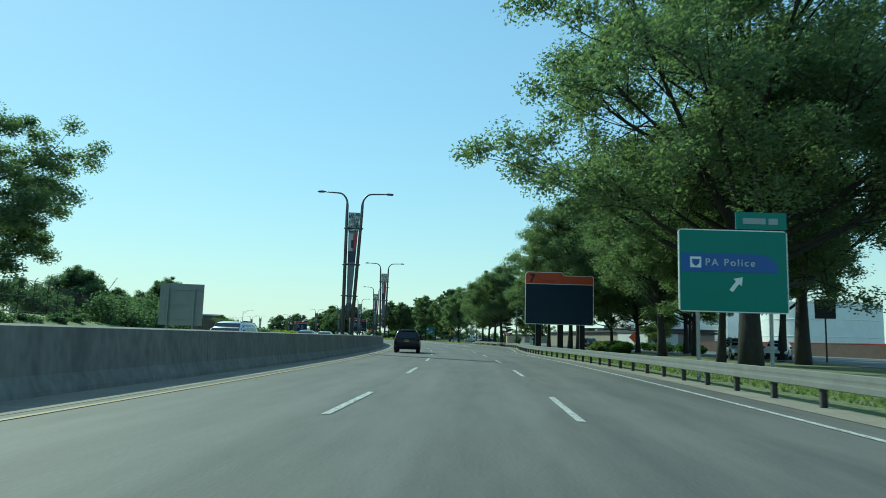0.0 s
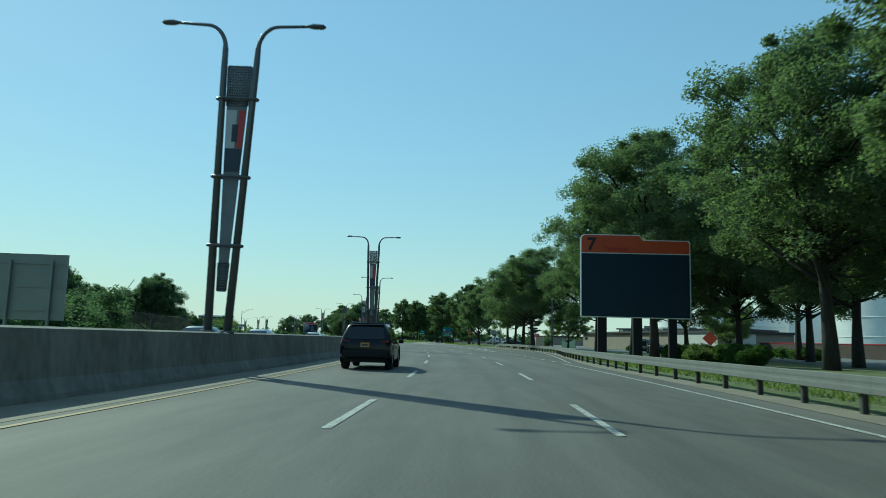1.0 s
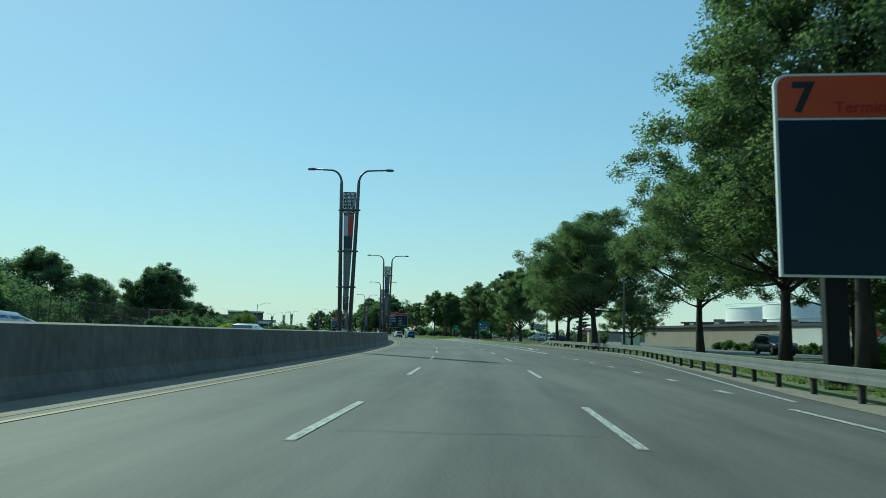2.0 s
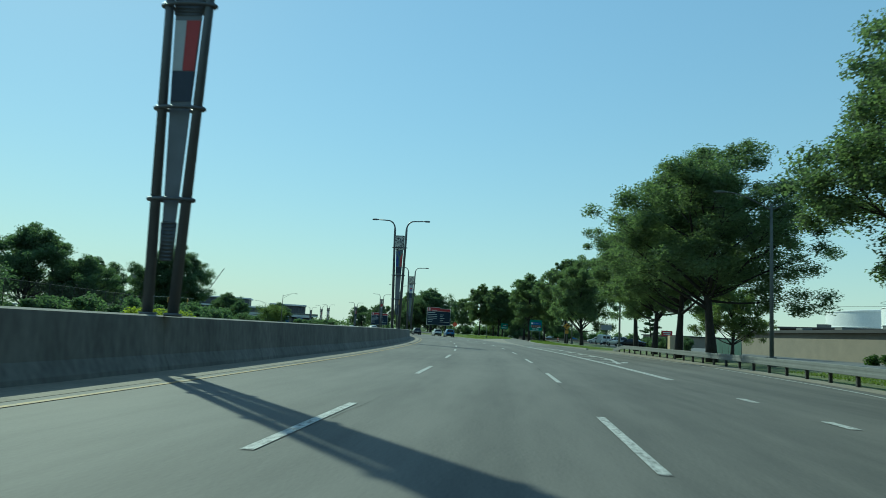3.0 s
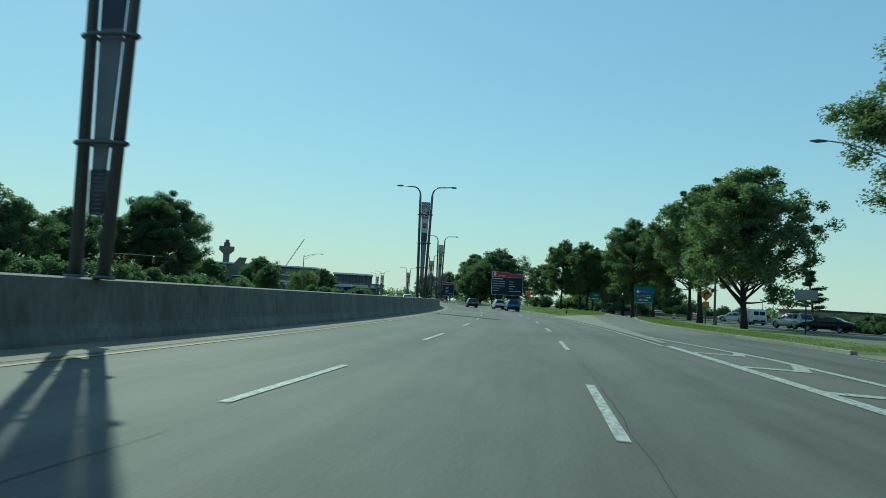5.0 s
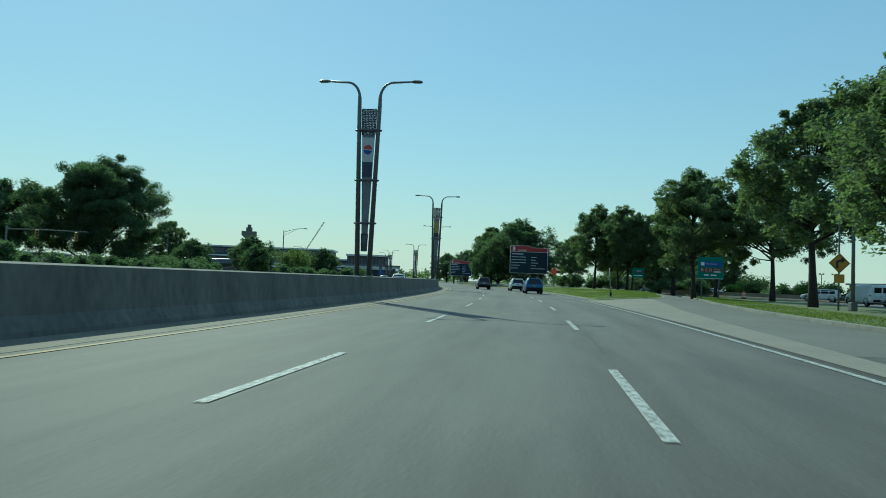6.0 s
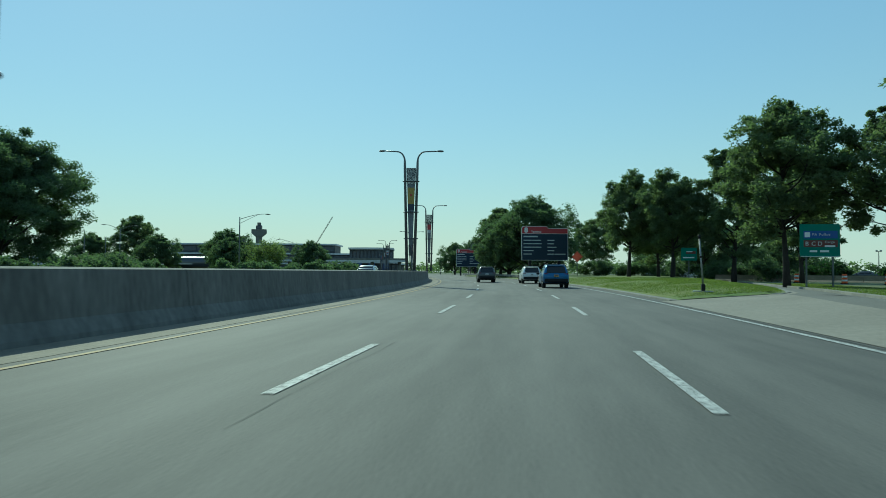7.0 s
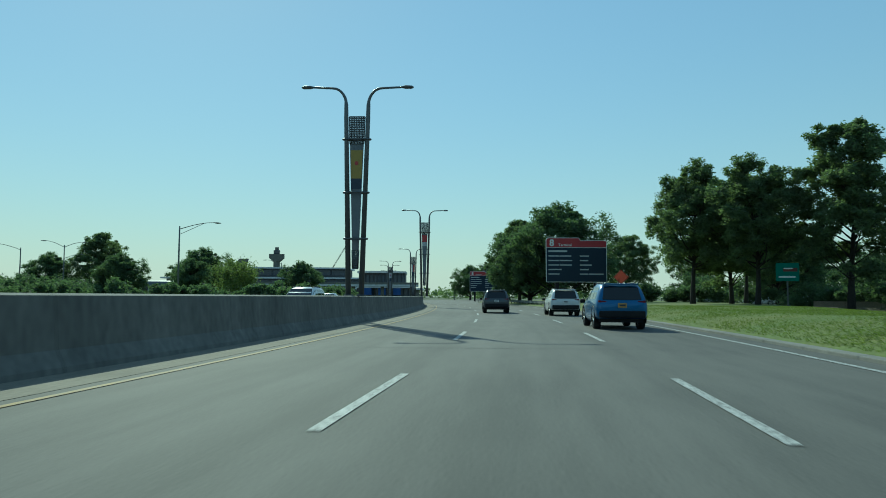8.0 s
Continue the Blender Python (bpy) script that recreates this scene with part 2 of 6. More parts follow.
GLASS_DARK = glass_material("tinted_glass", (0.012, 0.014, 0.016))
GLASS_BLUE = glass_material("curtain_glass", (0.03, 0.045, 0.07), 0.2)
TERMINAL = material("terminal_cladding", (0.055, 0.06, 0.07), 0.7, vary=0.15, scale=0.1, fine=1.0, bump=0.05)
SIGN_MAROON = material("sign_maroon", (0.13, 0.03, 0.025), 0.45, vary=0.1, scale=1.0, bump=0.0)
SIGN_FLUO = material("sign_bright_orange", (0.85, 0.12, 0.06), 0.5, vary=0.1, scale=1.0, bump=0.0)
LAMP_RED = material("tail_lamp_red", (0.13, 0.006, 0.008), 0.25, vary=0.05, bump=0.0, spec=0.3)
LAMP_CLEAR = material("lamp_lens", (0.6, 0.6, 0.58), 0.2, vary=0.05, bump=0.0, coat=0.6)

# ---- building helpers ----
# The road is laid out by station y along lane line A and offset o to its right.
CURVE = (9.46754583e-08, -8.53056965e-04, 5.34925764e-02, -2.33578488)
BEND = 0.00035


def on_road(o, y, z=0.0):
    a, b, c, d = CURVE
    e = max(0.0, y - 205)
    x = ((a * y + b) * y + c) * y + d - BEND * e * e
    m = (3 * a * y + 2 * b) * y + c - 2 * BEND * e
    k = 1 / math.hypot(m, 1)
    return Vector((x + o * k, y - o * m * k, z))


def heading(y):
    """Degrees by which the road at station y turns to the left of +y."""
    a, b, c, d = CURVE
    return math.degrees(math.atan(-((3 * a * y + 2 * b) * y + c - 2 * BEND * max(0.0, y - 205))))


def stand(o, y, turn=0.0, z=0.0):
    p = on_road(o, y)
    return pose(p.x, p.y, z, 0, 0, heading(y) + turn)


def mesh_of(name, bm, mat, smooth=False):
    me = bpy.data.meshes.new(name)
    bm.to_mesh(me)
    bm.free()
    for m in mat if isinstance(mat, (list, tuple)) else [mat]:
        me.materials.append(m)
    if smooth:
        me.shade_smooth()
    return me


def part(name, bm, mat, parent, label="", smooth=False):
    ob = new(name, mesh_of(name, bm, mat, smooth))
    ob.parent = parent
    return tagged(ob, label)


def lone(name, bm, mat, label, category, kind="", group="", smooth=False):
    return tagged(new(name, mesh_of(name, bm, mat, smooth)), label, category, group, kind)


def thing(name, label, category, group="", m=None):
    ob = new(name)
    ob.empty_display_size = 0.3
    if m is not None:
        ob.matrix_world = m
    return tagged(ob, label, category, group)


def box(bm, c, s, m=None, bevel=0.0):
    """A box of size s round c, its edges rounded."""
    r = bmesh.ops.create_cube(bm, size=1.0)["verts"]
    for v in r:
        v.co = Vector((v.co.x * s[0] + c[0], v.co.y * s[1] + c[1], v.co.z * s[2] + c[2]))
    if bevel:
        es = list({e for v in r for e in v.link_edges})
        r = list({v for f in bmesh.ops.bevel(bm, geom=es, offset=bevel, segments=2, affect="EDGES", profile=0.6)["faces"] for v in f.verts} | {v for v in r if v.is_valid})
    if m is not None:
        bmesh.ops.transform(bm, matrix=m, verts=r)
    return bm


def boxed(c, s, bevel=0.0):
    return box(bmesh.new(), c, s, bevel=bevel)


def tube(bm, pts, radii, n=8, cap=True):
    """A tapered tube along points."""
    pts = [Vector(p) for p in pts]
    if not isinstance(radii, (list, tuple)):
        radii = [radii] * len(pts)
    rings = []
    side = None
    for i, p in enumerate(pts):
        d = (pts[min(i + 1, len(pts) - 1)] - pts[max(i - 1, 0)]).normalized()
        if side is None:
            side = d.orthogonal().normalized()
        side = (side - d * side.dot(d)).normalized()
        up = d.cross(side)
        rings.append([bm.verts.new(p + (side * math.cos(2 * math.pi * k / n) + up * math.sin(2 * math.pi * k / n)) * radii[i]) for k in range(n)])
    for a, b in zip(rings, rings[1:]):
        for k in range(n):
            f = bm.faces.new((a[k], a[(k + 1) % n], b[(k + 1) % n], b[k]))
            f.smooth = True
    if cap:
        bm.faces.new(rings[0][::-1])
        bm.faces.new(rings[-1])
    return bm


def prism(bm, outline, depth, m=None):
    """A plate in the xz plane with the given outline and a thickness along y."""
    front = [bm.verts.new((x, 0, z)) for x, z in outline]
    back = [bm.verts.new((x, depth, z)) for x, z in outline]
    k = len(outline)
    bm.faces.new(front)
    bm.faces.new(back[::-1])
    for i in range(k):
        bm.faces.new((front[(i + 1) % k], front[i], back[i], back[(i + 1) % k]))
    if m is not None:
        bmesh.ops.transform(bm, matrix=m, verts=front + back)
    bmesh.ops.recalc_face_normals(bm, faces=bm.faces)
    return bm


def sweep(bm, section, y0, y1, step, closed=True, offset=0.0):
    """A cross-section of (o, z) points drawn along the road from y0 to y1."""
    count = max(1, round((y1 - y0) / step))
    rows = []
    for i in range(count + 1):
        y = y0 + (y1 - y0) * i / count
        pts = section(y) if callable(section) else section
        rows.append([bm.verts.new(on_road(o + offset, y, z)) for o, z in pts])
    k = len(rows[0])
    for a, b in zip(rows, rows[1:]):
        for i in range(k if closed else k - 1):
            bm.faces.new((a[i], a[(i + 1) % k], b[(i + 1) % k], b[i]))
    if closed:
        bm.faces.new(rows[0][::-1])
        bm.faces.new(rows[-1])
    bmesh.ops.recalc_face_normals(bm, faces=bm.faces)
    return bm


def sheet(bm, o0, o1, y0, y1, step, z=0.0, across=1, lift=None):
    """A strip of road between two offsets, which may be functions of y."""
    f = lambda v, y: v(y) if callable(v) else v
    count = max(1, round((y1 - y0) / step))
    rows = []
    for i in range(count + 1):
        y = y0 + (y1 - y0) * i / count
        a, b = f(o0, y), f(o1, y)
        rows.append([bm.verts.new(on_road(a + (b - a) * j / across, y, f(z, y) + (lift(a + (b - a) * j / across, y) if lift else 0.0))) for j in range(across + 1)])
    for a, b in zip(rows, rows[1:]):
        for i in range(across):
            bm.faces.new((a[i], a[i + 1], b[i + 1], b[i]))
    lay = bm.loops.layers.uv.get("along") or bm.loops.layers.uv.new("along")
    where = {v: (f(o0, y) + (f(o1, y) - f(o0, y)) * j / across, y) for i, r in enumerate(rows) for y in [y0 + (y1 - y0) * i / count] for j, v in enumerate(r)}
    for face in bm.faces:
        for loop in face.loops:
            if loop.vert in where:
                loop[lay].uv = where[loop.vert]
    return bm


def steps(pairs):
    """A smooth function through (y, value) pairs."""
    ys, vs = zip(*pairs)
    def f(y):
        if y <= ys[0]:
            return vs[0]
        for i in range(len(ys) - 1):
            if y <= ys[i + 1]:
                t = (y - ys[i]) / (ys[i + 1] - ys[i])
                return vs[i] + (vs[i + 1] - vs[i]) * t
        return vs[-1]
    return f


def word(name, text, size, mat, parent, m, label="", bold=0.0, space=1.0):
    """Raised letters as one mesh."""
    cu = bpy.data.curves.new(name, "FONT")
    cu.body, cu.size, cu.extrude = text, size, 0.004
    cu.align_x, cu.offset, cu.space_character = "LEFT", bold * size, space
    tmp = bpy.data.objects.new(name, cu)
    scene.collection.objects.link(tmp)
    me = bpy.data.meshes.new_from_object(tmp.evaluated_get(bpy.context.evaluated_depsgraph_get()))
    bpy.data.objects.remove(tmp)
    me.materials.clear()
    me.materials.append(mat)
    ob = new(name, me)
    ob.parent = parent
    ob.matrix_local = m @ pose(0, 0, 0, 90, 0, 0)
    return tagged(ob, label)

# ---- ground, carriageways, kerbs ----
RAMP_R = steps([(-80, 8.35), (60, 8.35), (68, 9.0), (82, 10.9), (100, 13.5), (114, 14.2), (152, 14.3), (176, 13.9), (184, 14.5), (191, 15.4), (200, 17.0), (206, 18.2), (211, 19.4), (218, 21.4), (235, 26.0), (253, 31.4), (300, 46.5)])
RAMP_L = steps([(202.4, 12.1), (204, 13.2), (208, 14.7), (213.5, 16.4), (228, 20.0), (262, 31.0), (300, 43.5)])
RAIL_O = steps([(-80, 8.95), (58, 8.95), (70, 9.7), (84, 11.4), (100, 14.2), (115, 15.4), (131, 16.2), (152, 17.3)])


def bank(o, y):
    """The bend is banked: the exit side rises from the edge line to the island and falls again to the outer kerb."""
    s = min(1, max(0, (y - 165) / 30))
    return 0.32 * s * s * (3 - 2 * s) * min(1, max(0, (o - 7.75) / 4.3)) * min(1, max(0, (RAMP_R(y) - o) / 3.2))


def mound(o, y):
    """Height of the grass island: low at its edges, gently domed inside."""
    e = min(o - 8.4, RAMP_L(y) - 0.05 - o, (y - 202.4) * 0.9)
    return bank(o, y) + 0.02 + 0.24 * (1 - math.exp(-max(0, e) / 1.1))


bm = bmesh.new()
bmesh.ops.create_grid(bm, x_segments=24, y_segments=24, size=2400)
ground = lone("ground", bm, EARTH, "flat dry green and brown airport ground", "ground", "structure")
ground.location = (0, 400, -0.12)

bm = bmesh.new()
sheet(bm, -5.0, RAMP_R, -80, 420, 4.0, 0.0, 6)
lone("road", bm, ROADWAY, "worn grey asphalt of a three-lane carriageway", "road", "structure")
bm = bmesh.new()
sheet(bm, -20.5, -6.3, -80, 420, 4.0, 0.0, 3)
lone("road_opposite", bm, ROADWAY, "grey asphalt of the opposite carriageway behind the median wall", "road", "structure")
bm = bmesh.new()
sheet(bm, 26.5, 34.5, -80, 185, 5.0, 0.16, 2)
lone("road_service", bm, ASPHALT_OLD, "faded grey asphalt service road behind the trees", "road", "structure")

# the exit ramp, banked with the bend
bm = bmesh.new()
sheet(bm, 7.75, lambda y: RAMP_R(y) - 0.15, 165, 202.5, 1.5, 0.004, 8, bank)
sheet(bm, lambda y: RAMP_L(y) - 0.3, lambda y: RAMP_R(y) - 0.15, 202.5, 300, 1.5, 0.004, 8, bank)
lone("road_ramp", bm, RAMP_TAR, "grey asphalt of the exit ramp", "road", "structure")
# concrete apron in the gore and the narrow shoulder by the guard rail
bm = bmesh.new()
sheet(bm, 7.75, steps([(152, 8.0), (176, 9.4), (185, 10.1), (197, 11.6), (202.6, 12.5)]), 152, 202.5, 1.5, 0.011, 8, bank)
sheet(bm, lambda y: RAMP_L(y) - 0.3, lambda y: min(RAMP_R(y) - 0.3, RAMP_L(y) + max(0, 0.5 - 0.06 * (y - 202.5))), 202.5, 211.3, 1.1, 0.011, 6, bank)
lone("pavement_apron", bm, APRON, "pale concrete apron between the carriageway and the exit ramp", "pavement", "structure")
bm = bmesh.new()
sheet(bm, lambda y: RAMP_R(y) - 0.1, lambda y: (RAIL_O(y) if y < 152 else 17.3 - 0.5 * (y - 152)) + 0.35, -80, 158, 3.0, 0.008, 2)
lone("pavement_shoulder", bm, SHOULDER, "dusty pale concrete strip beside the guard rail", "pavement", "structure")
bm = bmesh.new()
sheet(bm, -4.99, -3.85, -80, 420, 4.0, 0.005, 1)
lone("pavement_gutter", bm, SHOULDER, "narrow pale gutter along the median wall", "pavement", "structure")

# grass verge to the service road, rising a little from the kerb
bm = bmesh.new()
sheet(bm, lambda y: RAIL_O(y) + 0.2 if y < 152 else RAMP_R(y) + 0.28, lambda y: 26.6 if y < 190 else RAMP_R(y) + 14, -80, 300, 3.0, 0.14, 6, bank)
for i, v in enumerate(bm.verts):
    v.co.z += 0.05 * noise.noise(v.co * 0.15) if i % 7 else (-0.132 if v.co.y < 157 else 0.0)
lone("ground_verge", bm, VERGE, "mown green grass verge under the roadside trees", "grass", "structure")
bm = bmesh.new()
sheet(bm, 34.4, 90, -80, 190, 10.0, 0.1, 5)
lone("ground_yard", bm, ASPHALT_OLD, "pale tarmac yard beyond the service road", "ground", "structure")
bm = bmesh.new()
sheet(bm, lambda y: RAMP_R(y) + 14, 130, 190, 330, 8.0, 0.1, 6)
lone("ground_car_park", bm, ASPHALT_OLD, "grey tarmac car park behind the trees", "ground", "structure")
# island between carriageway and ramp
bm = bmesh.new()
sheet(bm, 8.4, lambda y: RAMP_L(y) - 0.05, 202.5, 330, 0.75, 0.0, 14, lambda o, y: mound(o, y) + 0.03 * noise.noise(Vector((o, y, 0)) * 0.3))
lone("ground_island", bm, GRASS, "bright green mown grass island beside the ramp", "grass", "structure")
bm = bmesh.new()
sheet(bm, -60, -21.0, -80, 330, 6.0, 0.05, 10)
for v in bm.verts:
    f = min(1, max(0, (-24 - (v.co.x - on_road(0, v.co.y).x)) / 14))
    v.co.z += 2.2 * f * f * (3 - 2 * f) * max(0.25, 1 - max(0, v.co.y - 60) / 120) + 0.3 * noise.noise(v.co * 0.1)
lone("ground_bank", bm, GRASS, "overgrown grass bank beyond the opposite carriageway", "grass", "structure")
# median wall, cast in segments
WALL = [(-4.95, 0.0), (-4.97, 0.09), (-5.1, 0.34), (-5.17, 1.145), (-5.31, 1.18), (-6.1, 1.18), (-6.13, 1.15), (-6.2, 0.34), (-6.33, 0.09), (-6.35, 0.0)]
root = tagged(new("wall_median"), "stained grey concrete median wall with sloped foot", "wall", "", "structure")
y = -30.0
while y < 350:
    part("wall_segment", sweep(bmesh.new(), WALL, y + 0.008, y + 6.092, 2.05), CONCRETE, root)
    y += 6.1

# lane paint
def marks(name, label, mat, rows, kind="structure"):
    root = tagged(new(name), label, "road marking", "", kind)
    for piece, spans in rows:
        for o, w, y0, y1 in spans:
            bm = sheet(bmesh.new(), o - w / 2, o + w / 2, y0, y1, 3.0, 0.009)
            part(piece, bm, mat, root)
    return root


DASH = [-27.0 + 12.22 * i for i in range(32)]
marks("trim_lane_line", "broken white lane line, paint worn at the edges", PAINT_W, [("dash", [(0.0, 0.13, y + 0.6 - 1.5 * (y > 205), y + 4.9 - 1.5 * (y > 205)) for y in DASH])])
marks("trim_lane_line_right", "broken white lane line, paint worn at the edges", PAINT_W, [("dash", [(3.7 + 0.2 * min(1, max(0, (y - 100) / 40)), 0.13, y + 0.8 - 0.5 * (y > 95) - 1.2 * (y > 205), y + 5.1 - 0.5 * (y > 95) - 1.2 * (y > 205)) for y in DASH])])
marks("trim_edge_line_yellow", "long yellow edge line beside the median wall", PAINT_Y, [("line", [(-3.55, 0.11, -60 + 30 * i, -30 + 30 * i) for i in range(14)])])
marks("trim_edge_line_white", "solid white edge line, worn in places", PAINT_W, [("line", [(7.4, 0.14, -60, 64.5), (7.4, 0.14, 150, 205), (7.4, 0.14, 205, 300)])])
marks("trim_dotted_line", "short white blocks where the exit lane opens", PAINT_W, [("block", [(7.55, 0.2, 67.8 + 4.15 * i, 68.75 + 4.15 * i) for i in range(7)])])
marks("trim_gore_line", "wide white line at the gore", PAINT_W, [("line", [(7.6, 0.3, 100, 150)])])
root = tagged(new("trim_gore_chevrons"), "white painted outline and hatching of the gore", "road marking", "", "structure")
part("line", sheet(bmesh.new(), steps([(112, 8.2), (120, 9.3), (146, 9.45), (158, 8.1)]), steps([(112, 8.45), (120, 9.55), (146, 9.7), (158, 8.3)]), 112, 158, 2.0, 0.01), PAINT_W, root)
for i in range(8):
    y = 114.0 + 4.68 * i
    bm = bmesh.new()
    near = [(7.75, y + 0.15), (9.05, y - 0.2), (9.5, y + 1.3)]
    wide = [(7.75, y + 0.55), (8.85, y + 0.3), (9.4, y + 2.1)]
    vs = [[bm.verts.new(on_road(o, yy, 0.011)) for o, yy in edge] for edge in (near, wide)]
    for k in range(2):
        bm.faces.new((vs[0][k], vs[0][k + 1], vs[1][k + 1], vs[1][k]))
    part("hatch", bm, PAINT_W, root)
root = tagged(new("trim_ramp_line"), "thin white edge line of the exit ramp", "road marking", "", "structure")
part("line", sheet(bmesh.new(), lambda y: RAMP_R(y) - 0.75, lambda y: RAMP_R(y) - 0.62, 66, 150, 3.0, 0.009), PAINT_W, root)

# cracks sealed with tar, joints, thin dark lines straight across the lanes
def crack(o0, y0, o1, y1, w=0.05, n=14, stray=0.12):
    bm = bmesh.new()
    rows = []
    for i in range(n + 1):
        t = i / n
        p = on_road(o0 + (o1 - o0) * t, y0 + (y1 - y0) * t, 0.007)
        j = noise.noise(p * 0.9) * stray
        d = on_road(o1, y1) - on_road(o0, y0)
        s = Vector((-d.y, d.x, 0)).normalized()
        v = w * (0.35 + 1.3 * abs(noise.noise(p * 0.7 + Vector((9, 4, 0)))))
        rows.append((bm.verts.new(p + s * (j - v)), bm.verts.new(p + s * (j + v))))
    for a, b in zip(rows, rows[1:]):
        bm.faces.new((a[0], b[0], b[1], a[1]))
    return bm


root = tagged(new("trim_road_cracks"), "dark sealed cracks, joints and thin dark lines across the asphalt", "road crack", "", "structure")
for o0, y0, o1, y1, w in ((-3.2, 17, 3.2, 17.3, 0.02), (0.2, 60, 3.4, 60.2, 0.015), (-1.5, 121, 2.2, 124.5, 0.015), (-3.0, 128, 6.6, 128.3, 0.02), (-3.3, 171.5, 6.8, 172, 0.02), (8.2, 176, 9.6, 186, 0.022), (9.0, 184, 12.5, 189, 0.02), (-2.8, 213.5, 4.4, 214, 0.02), (7.9, 160, 8.4, 205, 0.015), (-3.3, 250, 7.0, 250.5, 0.02)):
    part("crack", crack(o0, y0, o1, y1, w), CRACK, root)
# tar along the joints between the lanes, in stretches
for o, y0, y1, w in ((0.16, 86, 91, 0.005), (0.17, 101, 112, 0.005), (0.2, 121, 131, 0.005), (0.2, 180, 186, 0.004), (3.62, 93, 97, 0.01), (3.6, 98.5, 103, 0.012), (3.98, 129, 141, 0.009), (4.0, 163, 171, 0.007), (7.62, 152, 176, 0.02), (7.6, 178, 204, 0.014)):
    part("crack", crack(o, y0, o + 0.03, y1, w, 40, 0.05), CRACK, root)

# kerbs: separate stones along the ramp and the island
root = tagged(new("trim_kerb"), "pale stone kerb along the grass verge", "kerb", "", "structure")
y = 152.0
while y < 262:
    a, b = on_road(RAMP_R(y) + 0.02, y), on_road(RAMP_R(y + 2.4) + 0.02, y + 2.4)
    d = b - a
    m = Matrix.Translation((a + b) / 2 + Vector((0, 0, bank(RAMP_R(y), y)))) @ pose(0, 0, 0, 0, 0, math.degrees(math.atan2(d.y, d.x)))
    part("kerb_stone", box(bmesh.new(), (0, -0.14, 0.05), (d.length - 0.02, 0.26, 0.2), m, 0.02), KERB, root)
    y += 2.4
root = tagged(new("trim_kerb_island"), "pale sloping kerb round the grass island", "kerb", "", "structure")
y = 202.6
while y < 300:
    for f in (lambda v: 8.3, lambda v: RAMP_L(v) - 0.1):
        a, b = on_road(f(y), y), on_road(f(y + 2.4), y + 2.4)
        d = b - a
        m = Matrix.Translation((a + b) / 2 + Vector((0, 0, bank(f(y), y)))) @ pose(0, 0, 0, 0, 0, math.degrees(math.atan2(d.y, d.x)))
        part("kerb_stone", box(bmesh.new(), (0, 0, -0.05), (d.length - 0.02, 0.4, 0.17), m, 0.02), KERB, root)
    y += 2.4

# ---- trees ----
def leaf_mesh(name, clumps, per, size, mat, rng, flat=0.55):
    """Many small leaves round clump centres (x, y, z, r); each leaf is a small pointed blade."""
    c = np.repeat(np.array(clumps, float), per, axis=0)
    k = len(c)
    d = rng.normal(size=(k, 3))
    d /= np.linalg.norm(d, axis=1)[:, None]
    out = rng.random(k)
    rad = c[:, 3] * out ** 0.5
    p = c[:, :3] + d * rad[:, None] * np.array([1, 1, flat])
    u = rng.normal(size=(k, 3))
    u[:, 2] *= 0.5
    u /= np.linalg.norm(u, axis=1)[:, None]
    w = np.cross(u, rng.normal(size=(k, 3)))
    w /= np.linalg.norm(w, axis=1)[:, None]
    s = (size * (1.35 - 0.6 * out) * (0.75 + 0.5 * rng.random(k)))[:, None]
    verts = np.stack([p - u * s * 0.5 + w * s * 0.12, p + u * s * 0.55, p - w * s * 0.42], 1).reshape(-1, 3)
    me = bpy.data.meshes.new(name)
    me.vertices.add(3 * k)
    me.vertices.foreach_set("co", verts.ravel())
    me.loops.add(3 * k)
    me.loops.foreach_set("vertex_index", np.arange(3 * k))
    me.polygons.add(k)
    me.polygons.foreach_set("loop_start", np.arange(k) * 3)
    me.update(calc_edges=True)
    me.materials.append(mat)
    return me


